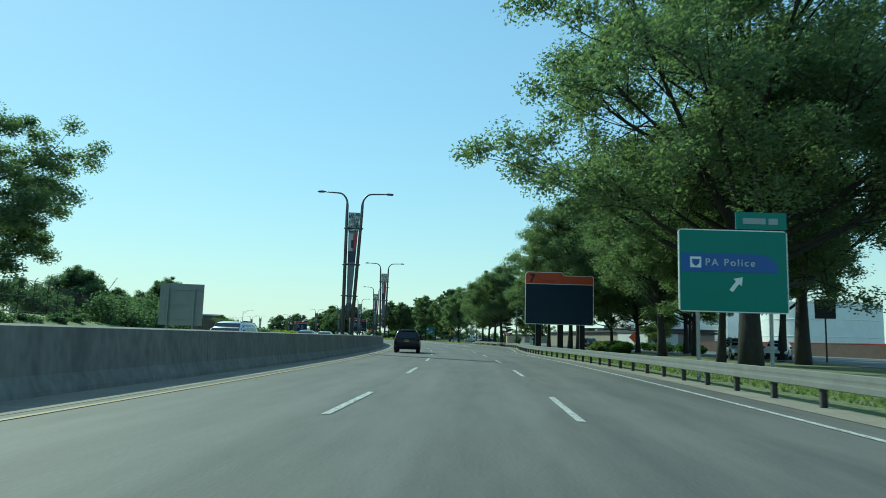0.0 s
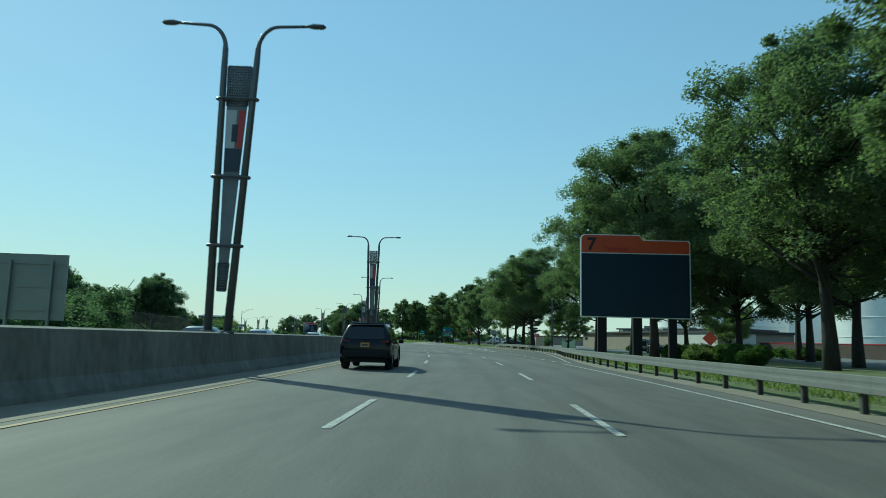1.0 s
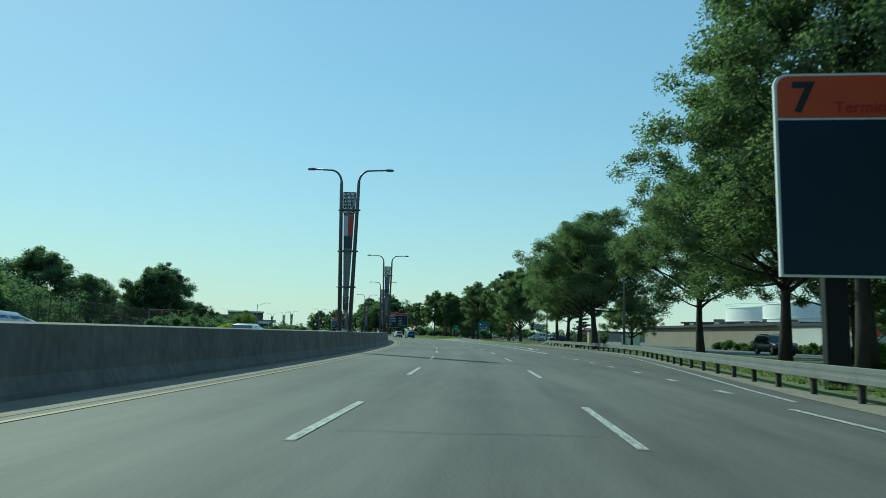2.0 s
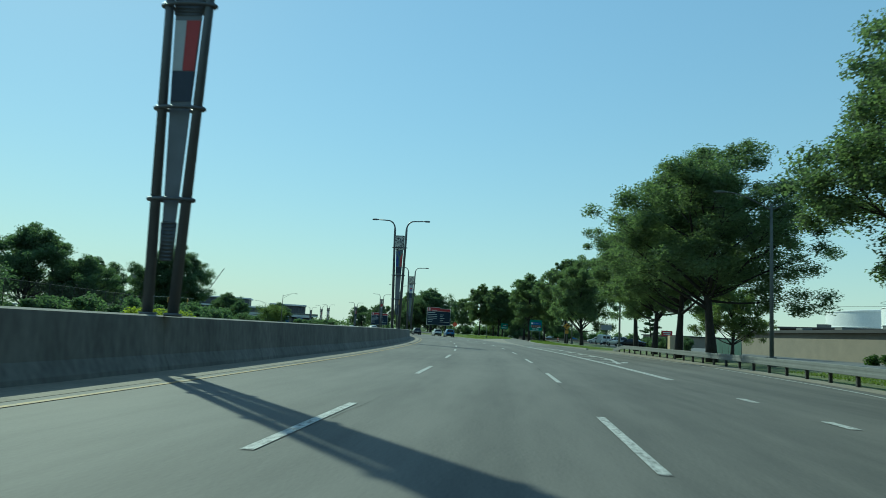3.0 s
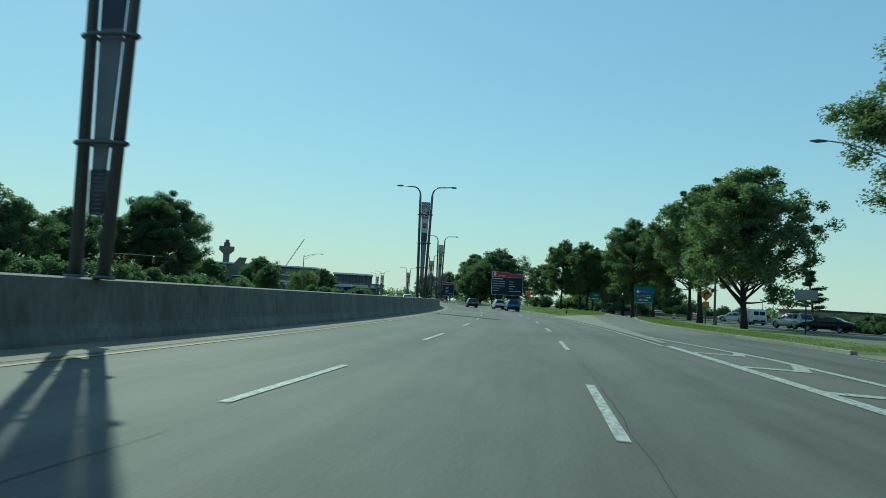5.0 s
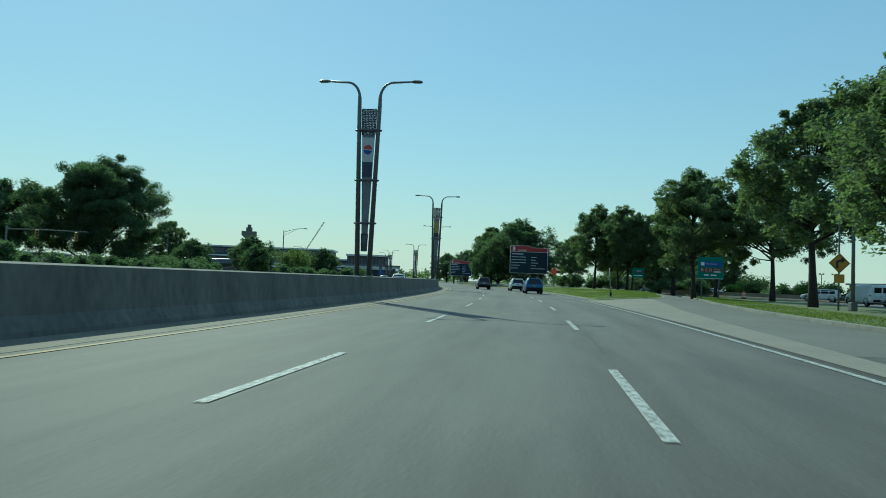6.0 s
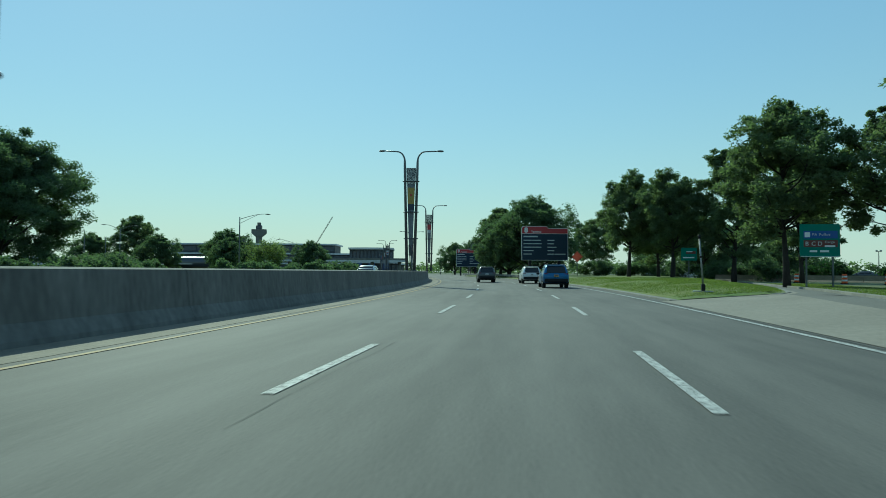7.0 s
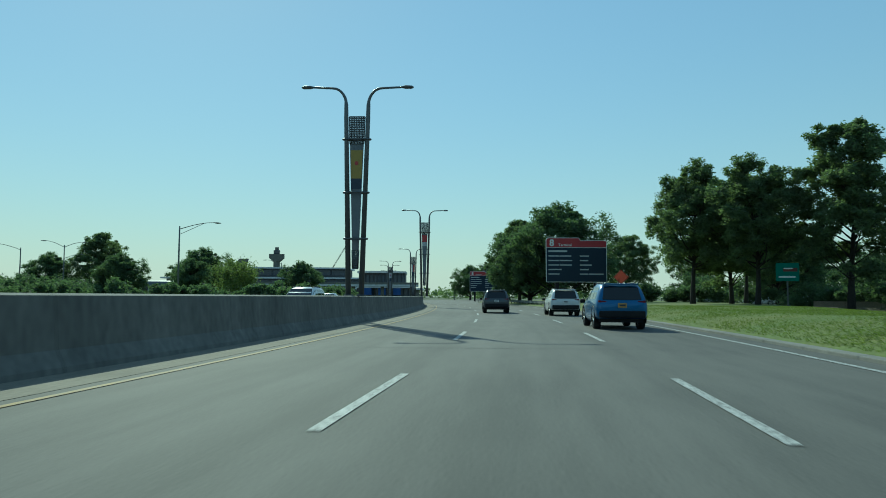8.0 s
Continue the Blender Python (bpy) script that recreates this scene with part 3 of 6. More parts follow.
def tree_kind(seed, height, radius, trunk_r, clear, per=130, size=0.26, mat=None, clump=1.0, lobes=24, droop=0.0):
    """Trunk with forking limbs, each bearing a lobe of the crown made of leafy twigs: returns two meshes."""
    rng = np.random.default_rng(seed)
    rnd = random.Random(seed)
    bm = bmesh.new()
    lean = (rnd.uniform(-0.5, 0.5), rnd.uniform(-0.5, 0.5))
    top = height * 0.8
    axis = lambda t: Vector((lean[0] * t * t + 0.2 * math.sin(4 * t + seed) - 0.2 * math.sin(seed), lean[1] * t * t + 0.2 * math.cos(3.3 * t + seed) - 0.2 * math.cos(seed), top * t))
    tube(bm, [axis(i / 9) - Vector((0, 0, 0.25 if i == 0 else 0)) for i in range(10)], [trunk_r * (1.32 if i == 0 else 1.05 if i == 1 else max(0.12, 1.02 - 0.1 * i)) for i in range(10)], 10)
    low = clear * 0.62
    zc, hz = (low + height) / 2, (height - low) / 2
    clumps = []
    spots = []
    for i in range(lobes):
        c = -0.86 + 1.84 * (i + 0.5) / lobes
        ang = i * 2.4 + rnd.uniform(-0.45, 0.45)
        f = rnd.uniform(0.56, 0.84) if i % 4 else rnd.uniform(0.8, 1.0)
        side = math.sqrt(max(0.0, 1 - c * c)) ** 0.8 * (1.0 if c < 0.2 else 1.0 - 0.28 * (c - 0.2))
        rl = radius * rnd.uniform(0.24, 0.36) * (1.0 if c < 0.5 else 0.82)
        spots.append((Vector((radius * f * side * math.cos(ang), radius * f * side * math.sin(ang), zc + hz * f * c - droop * side)), rl))
    for i in range(lobes // 5):
        t = rnd.uniform(0.5, 0.95)
        spots.append((axis(t) + Vector((rnd.gauss(0, 0.14), rnd.gauss(0, 0.14), 0)) * radius, radius * 0.26))
    for i in range(lobes // 4):
        a, f = rnd.uniform(0, 6.28), rnd.uniform(0.15, 0.62)
        p = Vector((radius * f * math.cos(a), radius * f * math.sin(a), zc + hz * (0.9 - 0.8 * f * f)))
        for k in range(4):
            clumps.append((p.x + rnd.gauss(0, 0.2), p.y + rnd.gauss(0, 0.2), p.z - radius * (0.26 - 0.1 * k), radius * clump * (0.15 - 0.028 * k)))
        tube(bm, [axis(0.7), (axis(0.8) + p) / 2, p], [trunk_r * 0.2, trunk_r * 0.12, 0.015], 5)
    spots.append((Vector((axis(1).x + rnd.uniform(-0.8, 0.8), axis(1).y, height - radius * 0.16)), radius * 0.2))
    for q, rl in spots:
        flat = math.hypot(q.x, q.y)
        z0 = min(top * 0.94, max(clear * rnd.uniform(0.7, 0.95), q.z - flat * rnd.uniform(0.55, 1.1)))
        start = axis(z0 / top)
        d = q - start
        bow = Vector((-d.y, d.x, 0)) * rnd.uniform(-0.14, 0.14) + Vector((0, 0, 0.1 * d.length * rnd.uniform(-1.0, 0.6)))
        way = lambda t: start + d * t + bow * math.sin(math.pi * t)
        r0 = trunk_r * min(0.46, 0.18 + 0.045 * d.length) * (1 - 0.45 * z0 / height)
        tube(bm, [way(t) for t in (0, 0.2, 0.42, 0.66, 0.88, 1)], [r0 * 1.25, r0 * 0.85, r0 * 0.66, r0 * 0.48, r0 * 0.3, r0 * 0.16], 6)
        twigs = 9 + rnd.randrange(3)
        for k in range(twigs):
            v = Vector((rnd.gauss(0, 1), rnd.gauss(0, 1), rnd.gauss(0.15, 0.8))).normalized()
            reach = rl * (rnd.uniform(0.45, 1.0) if k % 4 else rnd.uniform(1.0, 1.3))
            p = q + Vector((v.x, v.y, v.z * 0.8)) * reach
            clumps.append((p.x, p.y, p.z, clump * radius * rnd.uniform(0.1, 0.175)))
            root = way(rnd.uniform(0.6, 1.0))
            tube(bm, [root, (root + p) / 2 + Vector((0, 0, 0.12 * rl * rnd.uniform(-1, 1))), p], [r0 * 0.22, r0 * 0.13, 0.012], 4)
        clumps.append((q.x, q.y, q.z, rl * 0.6))
    crown = leaf_mesh("crown", clumps, per, size, mat or LEAF, rng, 0.72)
    return mesh_of("trunk", bm, BARK), crown


TREE_KINDS = {
    "a": tree_kind(1, 15.0, 6.2, 0.29, 5.0, 260, 0.19),
    "b": tree_kind(2, 14.0, 5.6, 0.27, 4.1, 260, 0.19),
    "c": tree_kind(3, 16.0, 6.8, 0.31, 5.2, 260, 0.19, lobes=27),
    "oak": tree_kind(31, 16.0, 5.0, 0.28, 5.2, 100, 0.31, lobes=30, clump=1.08),
    "oak_slim": tree_kind(35, 16.0, 4.5, 0.27, 3.0, 100, 0.31, lobes=30, clump=1.1),
    "hi": tree_kind(4, 15.0, 6.0, 0.3, 6.4, 115, 0.33, lobes=22),
    "far_a": tree_kind(1, 15.0, 6.2, 0.29, 3.0, 115, 0.33),
    "far_b": tree_kind(2, 14.0, 5.6, 0.27, 2.6, 115, 0.33),
    "far_c": tree_kind(3, 16.0, 6.8, 0.31, 3.0, 115, 0.33, lobes=27),
    "big": tree_kind(5, 17.5, 9.4, 0.4, 5.0, 340, 0.17, lobes=34, clump=0.88),
    "d": tree_kind(7, 13.0, 6.8, 0.3, 2.6, 110, 0.3, mat=LEAF_B),
    "e": tree_kind(11, 12.5, 7.0, 0.34, 1.2, 110, 0.36, mat=LEAF_DARK, clump=1.15),
    "dome": tree_kind(21, 18.0, 9.0, 0.5, 1.6, 300, 0.34, mat=LEAF_DARK, clump=1.15, lobes=34),
}


def tree(kind, x, y, scale=1.0, turn=0.0, label="broad green shade tree with a dark straight trunk", group="roadside trees", z=0.1, tall=1.0):
    if y > 185 and kind in ("a", "b", "c"):
        kind = "far_" + kind
    root = thing("tree", label, "tree", group, pose(x, y, z, 0, 0, turn))
    for name, me in zip(("trunk", "crown"), TREE_KINDS[kind]):
        ob = new(name, me)
        ob.parent = root
    root.scale = (scale, scale, scale * tall)
    return root


# right-hand row beside the carriageway
tree("big", 14.0, 33.8, 1.24, 20, "huge old shade tree with a crown spreading over the lanes")
for k, x, y, s, t in (("c", 22.3, 45.8, 1.38, 250), ("b", 16, 43, 0.95, 130), ("b", 23.5, 70, 1.15, 210), ("a", 27, 59, 1.1, 80), ("b", 21.5, 84, 1.0, 20), ("c", 18, 62, 1.12, 40), ("c", 14.2, 82, 1.15, 70), ("c", 14.8, 92.5, 1.0, 120), ("a", 14, 107.4, 0.98, 200), ("b", 22, 100, 0.9, 300),
                      ("b", 6.4, 144.5, 0.95, 150), ("a", 5.7, 155, 0.9, 250),
                      ("c", 0.4, 190, 0.85, 30), ("hi", -2.2, 211, 1.05, 100), ("hi", -2.6, 237, 0.95, 160), ("oak", -10.8, 238, 0.95, 220), ("oak_slim", -14, 267, 1.04, 280), ("oak", -21.2, 268.8, 0.88, 340),
                      ("oak", -27, 273, 0.92, 60), ("oak", -22, 288, 0.88, 15), ("oak_slim", -23.4, 277, 0.84, 110), ("oak_slim", -8, 254, 0.86, 75), ("d", 18.5, 170, 0.66, 10), ("d", 36, 128, 0.6, 80), ("b", 27.5, 85, 1.15, 45), ("a", 32, 97, 1.05, 190)):
    tree(k, x, y, s, t)
tree("c", 8.1, 126.4, 1.07, 0, tall=0.84)
tree("a", 7.1, 134.6, 1.0, 90, tall=0.93)
for k, x, y, s, t in (("e", -46, 297, 1.12, 0), ("b", -56, 310, 1.0, 60), ("e", -52, 302, 0.9, 200), ("e", -18, 300, 0.85, 40), ("e", -6, 306, 0.6, 100), ):
    tree(k, x, y, s, t, "dense dark green tree behind the road sign", "trees behind the signs")
for k, x, y, s, t in (("a", -33.5, 44, 1.15, 0), ("dome", -101, 238, 1.0, 10), ("e", -116, 207, 1.5, 80), ("e", -124, 238, 1.2, 140), ("e", -103, 209, 1.02, 240), ("b", -150, 309, 1.05, 300), ("e", -135, 301, 0.72, 30), ("e", -158, 303, 0.78, 60),
                      ("e", -125, 313, 0.85, 20), ("e", -111, 294, 0.58, 110), ("e", -112, 329, 0.68, 200)):
    tree(k, x, y, s, t, "broad dark tree beyond the opposite carriageway", "trees beyond the median")

# ---- twin light masts in the median ----
def mast(m, flag, label="twin-legged dark steel light mast carrying a tapered banner", group="median light masts"):
    root = thing("light_mast", label, "street light", group, m)
    for s in (-1, 1):
        pts = [(s * 0.29, 0, 1.16), (s * 0.5, 0, 9.3), (s * 0.51, 0, 9.9)]
        for a in range(1, 8):
            t = a / 7 * math.pi / 2
            pts.append((s * (0.51 + 0.62 * (1 - math.cos(t))), 0, 9.9 + 0.78 * math.sin(t)))
        pts.append((s * 2.0, 0, 10.72))
        bm = tube(bmesh.new(), pts, [0.125, 0.1, 0.09] + [0.07 - 0.003 * i for i in range(7)] + [0.045], 10)
        leg = part("leg", bm, MAST, root, "dark tapered steel leg with a curved arm", True)
        part("base_flange", tube(bmesh.new(), [(s * 0.29, 0, 1.16), (s * 0.29, 0, 1.23)], 0.2, 12), MAST, leg)
        bm = bmesh.new()
        tube(bm, [(s * 1.95, 0, 10.72), (s * 2.05, 0, 10.73), (s * 2.2, 0, 10.73), (s * 2.5, 0, 10.72), (s * 2.58, 0, 10.71)], [0.05, 0.075, 0.13, 0.12, 0.04], 10)
        bmesh.ops.scale(bm, vec=(1, 1, 0.6), space=Matrix.Translation((0, 0, -10.72)), verts=bm.verts)
        part("lamp_head", bm, MAST, root, "flat grey luminaire head", True)
    half = lambda z: 0.36 - (9.35 - z) * 0.034
    for z in (8.3, 5.85, 3.75):
        w = 0.28 + 0.22 * z / 9.3 + 0.16
        ring = [(w * math.cos(2 * math.pi * k / 24), 0.17 * math.sin(2 * math.pi * k / 24), z) for k in range(25)]
        part("clamp", tube(bmesh.new(), ring, 0.045, 6, False), MAST, root, "oval steel hoop round both legs", True)
    # banner: solid plate in the middle, perforated at the head and the foot
    plate = lambda z0, z1: prism(bmesh.new(), [(-half(z0), z0), (half(z0), z0), (half(z1), z1), (-half(z1), z1)], 0.03)
    panel = part("banner", plate(3.25, 8.08), MESH_PANEL, root, "dark banner tapering downwards")
    for z0, z1 in ((2.4, 3.23), (8.1, 9.35)):
        bm = bmesh.new()
        n = 9 if z0 > 5 else 5
        for k in range(n + 1):
            u = -1 + 2 * k / n
            tube(bm, [(u * half(z0), 0.015, z0), (u * half(z1), 0.015, z1)], 0.034 if 0 < k < n else 0.036, 4)
        rows = round((z1 - z0) / 0.085)
        for k in range(rows + 1):
            z = z0 + (z1 - z0) * k / rows
            tube(bm, [(-half(z), 0.015, z), (half(z), 0.015, z)], 0.036 if 0 < k < rows else 0.038, 4)
        part("mesh_panel", bm, MAST, root, "perforated steel mesh panel")
    for name, mat, outline in flag:
        bm = prism(bmesh.new(), [(u * half(z - 0.4), z - 0.4) for u, z in outline], 0.014, Matrix.Translation((0, -0.016 - 0.005 * (name == "emblem"), 0)))
        part(name, bm, mat, panel)
    return root


FLAG_RED = material("flag_red", (0.42, 0.06, 0.06), 0.7, vary=0.12, bump=0.0)
FLAG_WHITE = material("flag_white", (0.5, 0.5, 0.5), 0.7, vary=0.1, bump=0.0)
FLAG_BLUE = material("flag_blue", (0.04, 0.08, 0.27), 0.7, vary=0.12, bump=0.0)
FLAG_GREEN = material("flag_green", (0.12, 0.19, 0.15), 0.7, vary=0.12, bump=0.0)
FLAG_YELLOW = material("flag_yellow", (0.38, 0.27, 0.07), 0.7, vary=0.12, bump=0.0)
FLAG_NAVY = material("flag_navy", (0.045, 0.055, 0.08), 0.7, vary=0.12, bump=0.0)
quad = lambda a, b, z0, z1: [(a, z0), (b, z0), (b, z1), (a, z1)]
disc = lambda r, z, a0=0, a1=360: [(r * math.cos(radians(a0 + (a1 - a0) * i / 16)), z + 0.33 * r * math.sin(radians(a0 + (a1 - a0) * i / 16))) for i in range(16)]
FLAGS = [
    [("stripe", FLAG_WHITE, quad(-0.95, 0.1, 7.15, 8.35)), ("stripe", FLAG_RED, quad(0.3, 0.95, 7.15, 8.35)), ("emblem", FLAG_NAVY, quad(-0.3, 0.35, 7.35, 7.9)), ("stripe", FLAG_NAVY, quad(-0.95, 0.95, 6.42, 7.13))],
    [("stripe", FLAG_WHITE, quad(-0.95, -0.1, 7.15, 8.35)), ("stripe", FLAG_RED, quad(-0.08, 0.95, 7.15, 8.35)), ("stripe", FLAG_NAVY, quad(-0.95, 0.95, 6.42, 7.13))],
    [("stripe", FLAG_BLUE, quad(-0.95, 0.1, 7.0, 8.35)), ("stripe", FLAG_RED, quad(0.3, 0.95, 7.0, 8.2)), ("emblem", FLAG_GREEN, [(-0.15, 7.0), (0.2, 7.0), (0.2, 7.75), (0.85, 8.3), (0.55, 8.35), (0.02, 7.95), (-0.5, 8.35), (-0.8, 8.3), (-0.15, 7.75)]), ("stripe", FLAG_NAVY, quad(-0.95, 0.95, 6.42, 6.98))],
    [("stripe", FLAG_WHITE, quad(-0.97, 0.97, 7.15, 8.35)), ("emblem", FLAG_RED, disc(0.72, 7.75, 0, 180)), ("emblem", FLAG_BLUE, disc(0.72, 7.75, 180, 360)), ("stripe", FLAG_NAVY, quad(-0.95, 0.95, 6.42, 7.13))],
    [("stripe", FLAG_YELLOW, quad(-0.9, 0.9, 6.9, 8.2)), ("emblem", FLAG_RED, disc(0.3, 7.6)), ("stripe", FLAG_NAVY, quad(-0.95, 0.95, 6.42, 6.88))],
    [("stripe", FLAG_RED, quad(-0.95, 0.95, 7.6, 8.35)), ("stripe", FLAG_WHITE, quad(-0.95, 0.95, 7.15, 7.58))],
]
for i, (o, lean) in enumerate(((-5.66, 1.0), (-5.3, -0.2), (-5.36, -0.2), (-5.24, -0.1))):
    mast(stand(o, 46.3 + 45.75 * i) @ pose(0, 0, 0, 0, lean, 0), FLAGS[i])
mast(pose(-38.7, 226.46, 0, 0, 0, 21), FLAGS[4])
mast(pose(-54.7, 269.15, 0, 0, 0, 25), FLAGS[5])
for x, y, t, f in ((-75, 309, 30, 1), (-98, 345, 34, 3), (-108, 364, 30, 0), (-126, 398, 30, 2), (-84, 372, 40, 4)):
    mast(pose(x, y, -1.27, 0, 0, t), FLAGS[f], "distant twin-legged light mast with a banner", "distant light masts")

# ---- guard rails ----
def guard_rail(o_of, y0, y1, pitch, label, ramped=False):
    root = thing("guard_rail", label, "guard rail", "guard rails")
    prof = [(0.0, 0.715), (0.012, 0.7), (0.014, 0.61), (0.007, 0.57), (0.007, 0.53), (0.014, 0.49), (0.012, 0.395), (0.0, 0.38)]
    low = (lambda y: 0.45 * max(0, (y - (y1 - 5)) / 5)) if ramped else (lambda y: 0.0)
    n = max(1, round((y1 - y0) / 3.9))
    for i in range(n):
        a, b = y0 + (y1 - y0) * i / n, y0 + (y1 - y0) * (i + 1) / n
        sec = lambda y: [(o_of(y) - 0.1 - d, z - low(y)) for d, z in prof] + [(o_of(y) - 0.085 - d, z - low(y)) for d, z in prof[::-1]]
        part("beam", sweep(bmesh.new(), sec, a + 0.004, b - 0.004, 1.3), GALV, root, "grey galvanised steel beam")
    k = 0
    y = y0 + 0.6
    while y < y1:
        p = on_road(o_of(y), y)
        h = 0.68 - low(y)
        m = Matrix.Translation(p) @ pose(0, 0, 0, 0, 0, heading(y))
        bm = box(bmesh.new(), (0.03, 0, h / 2 - 0.1), (0.11, 0.02, h + 0.2), m)
        box(bm, (-0.03, 0, h / 2 - 0.1), (0.012, 0.09, h + 0.2), m)
        box(bm, (0.085, 0, h / 2 - 0.1), (0.012, 0.09, h + 0.2), m)
        part("post", bm, POST, root)
        y += pitch
    return root


guard_rail(RAIL_O, -20, 152, 2.25, "long galvanised guard rail on dark steel posts", True)
guard_rail(lambda y: 9.3 + max(0, 262 - y) * 0.02, 258, 335, 2.25, "distant galvanised guard rail beyond the grass island")

# ---- signs ----
def plate(bm, w, h, r, z0, depth=0.05, x0=0.0):
    pts = []
    for cx, cz, a0 in ((w / 2 - r, h - r, 0), (-w / 2 + r, h - r, 90), (-w / 2 + r, r, 180), (w / 2 - r, r, 270)):
        for i in range(5):
            a = radians(a0 + 90 * i / 4)
            pts.append((x0 + cx + r * math.cos(a), z0 + cz + r * math.sin(a)))
    return prism(bm, pts[::-1], depth)


def i_post(x, h, w=0.1, y=0.12):
    bm = bmesh.new()
    box(bm, (x, y, h / 2), (0.02, w * 1.2, h))
    box(bm, (x, y - w * 0.6, h / 2), (w, 0.015, h))
    box(bm, (x, y + w * 0.6, h / 2), (w, 0.015, h))
    return bm


def bars(parent, rows, mat=None, y=-0.012):
    for x, z, w, h in rows:
        part("text_bar", boxed((x + w / 2, y, z), (w, 0.008, h)), mat or LETTER, parent)


FRONT = lambda x, z, y=-0.012: pose(x, y, z)

# exit sign by the first tree
root = thing("exit_sign", "green exit sign with a blue police panel and white arrow", "road sign", "", pose(9.03, 23.0, 0, 0, 0, 1))
b = part("board", plate(bmesh.new(), 3.6, 2.74, 0.12, 2.25), LETTER, root, "white-edged sign board")
part("face", prism(bmesh.new(), [(-1.76, 2.29), (1.76, 2.29), (1.76, 4.95), (-1.76, 4.95)], 0.012, Matrix.Translation((0, -0.013, 0))), SIGN_GREEN, b)
f = part("blue_panel", prism(bmesh.new(), [(-1.72, 3.58), (1.45, 3.58), (1.45, 3.86), (1.2, 4.1), (0.95, 4.18), (-1.72, 4.18)], 0.012, Matrix.Translation((0, -0.026, 0))), SIGN_BLUE, b)
part("emblem", boxed((-1.25, -0.034, 3.88), (0.36, 0.01, 0.36)), LETTER, b)
part("emblem_shield", prism(bmesh.new(), [(-1.38, 3.98), (-1.36, 3.84), (-1.25, 3.74), (-1.14, 3.84), (-1.12, 3.98)], 0.01, Matrix.Translation((0, -0.05, 0))), SIGN_BLUE, b)
word("lettering", "PA Police", 0.33, LETTER_DIM, b, FRONT(-0.94, 3.78, -0.034), bold=0.004, space=1.28)
part("arrow", prism(bmesh.new(), [(-0.2, 2.98), (-0.1, 2.9), (0.12, 3.18), (0.2, 3.1), (0.24, 3.4), (-0.06, 3.34), (0.02, 3.26)], 0.01, Matrix.Translation((0.05, -0.025, 0.02))), LETTER, b)
t = part("exit_tab", prism(bmesh.new(), [(0.12, 5.03), (1.8, 5.03), (1.8, 5.6), (0.12, 5.6)], 0.05), SIGN_GREEN, root, "small green exit tab")
bars(t, [(0.35, 5.3, 0.75, 0.2), (1.2, 5.3, 0.3, 0.2)], SIGN_BACK)
for x in (-1.15, 1.25):
    part("post", i_post(x, 4.9, 0.085), SIGN_BACK, root, "slim galvanised I-section post")


def terminal_sign(m, number, label, width, height, head, lettered, supports, accent):
    """Dark board with a coloured head that steps down towards the right."""
    root = thing("terminal_sign", label, "road sign", "terminal signs", m)
    w, z0, z1 = width / 2, 2.8, 2.8 + height
    step, tab = 0.32, -w + width * 0.54
    out = [(-w + 0.02, z0), (w - 0.02, z0), (w, z0 + 0.05), (w, z1 - step - 0.12), (w - 0.1, z1 - step), (tab + 0.22, z1 - step), (tab, z1), (-w + 0.25, z1), (-w + 0.08, z1 - 0.08), (-w, z1 - 0.25)]
    b = part("board", prism(bmesh.new(), out, 0.12), LETTER, root, "pale-edged board")
    k = lambda p: (p[0] * (1 - 0.07 / w), z0 + 0.06 + (p[1] - z0) * (1 - 0.12 / height))
    inner = [k(p) for p in out]
    zc = z1 - head
    part("face", prism(bmesh.new(), [inner[0], inner[1], inner[2], (inner[3][0], zc - 0.03), (inner[9][0], zc - 0.03)], 0.014, Matrix.Translation((0, -0.016, 0))), SIGN_NAVY, b, "dark navy face")
    h = part("head", prism(bmesh.new(), [(inner[9][0], zc + 0.03), (inner[3][0], zc + 0.03)] + inner[3:], 0.014, Matrix.Translation((0, -0.016, 0))), accent, b, "coloured head panel")
    word("number", number, 1.05 if lettered else 1.1, LETTER if lettered else BLACK, b, FRONT(-w + 0.42, zc + 0.2, -0.024), bold=0.03)
    word("lettering", "Terminal", 0.42, LETTER if lettered else SIGN_RED, b, FRONT(-w + 1.45, zc + 0.16, -0.024), bold=0.012)
    if lettered:
        rows = [(-w + 0.3, zc - 0.42, 2.15, 0.2)]
        for i, (a, c) in enumerate(((2.7, 1.05), (2.8, 0.95), (2.75, 1.35), (1.5, 1.0), (1.25, 2.7))):
            z = zc - 0.98 - 0.52 * i
            rows += [(-w + 0.3, z, a * 0.45, 0.13), (-w + 0.36 + a * 0.45, z, a * 0.5, 0.13)] if a > 2 else [(-w + 0.3, z, a, 0.13)]
            rows += [(w - 3.1, z, c, 0.13)] if c < 2 else [(w - 3.1, z, 0.95, 0.13), (w - 2.05, z, 1.65, 0.13)]
        bars(b, rows, LETTER_DIM, -0.022)
    for x, wid in supports:
        part("support", box(bmesh.new(), (x, 0.3, (z0 + 0.6) / 2), (wid, 0.3, z0 + 0.6), bevel=0.02), TRIM, root, "dark steel support")
        part("stiffener", box(bmesh.new(), (x, 0.19, z0 + height / 2 - 0.2), (wid * 0.5, 0.14, height - 1.0)), SIGN_BACK, root)
    return root


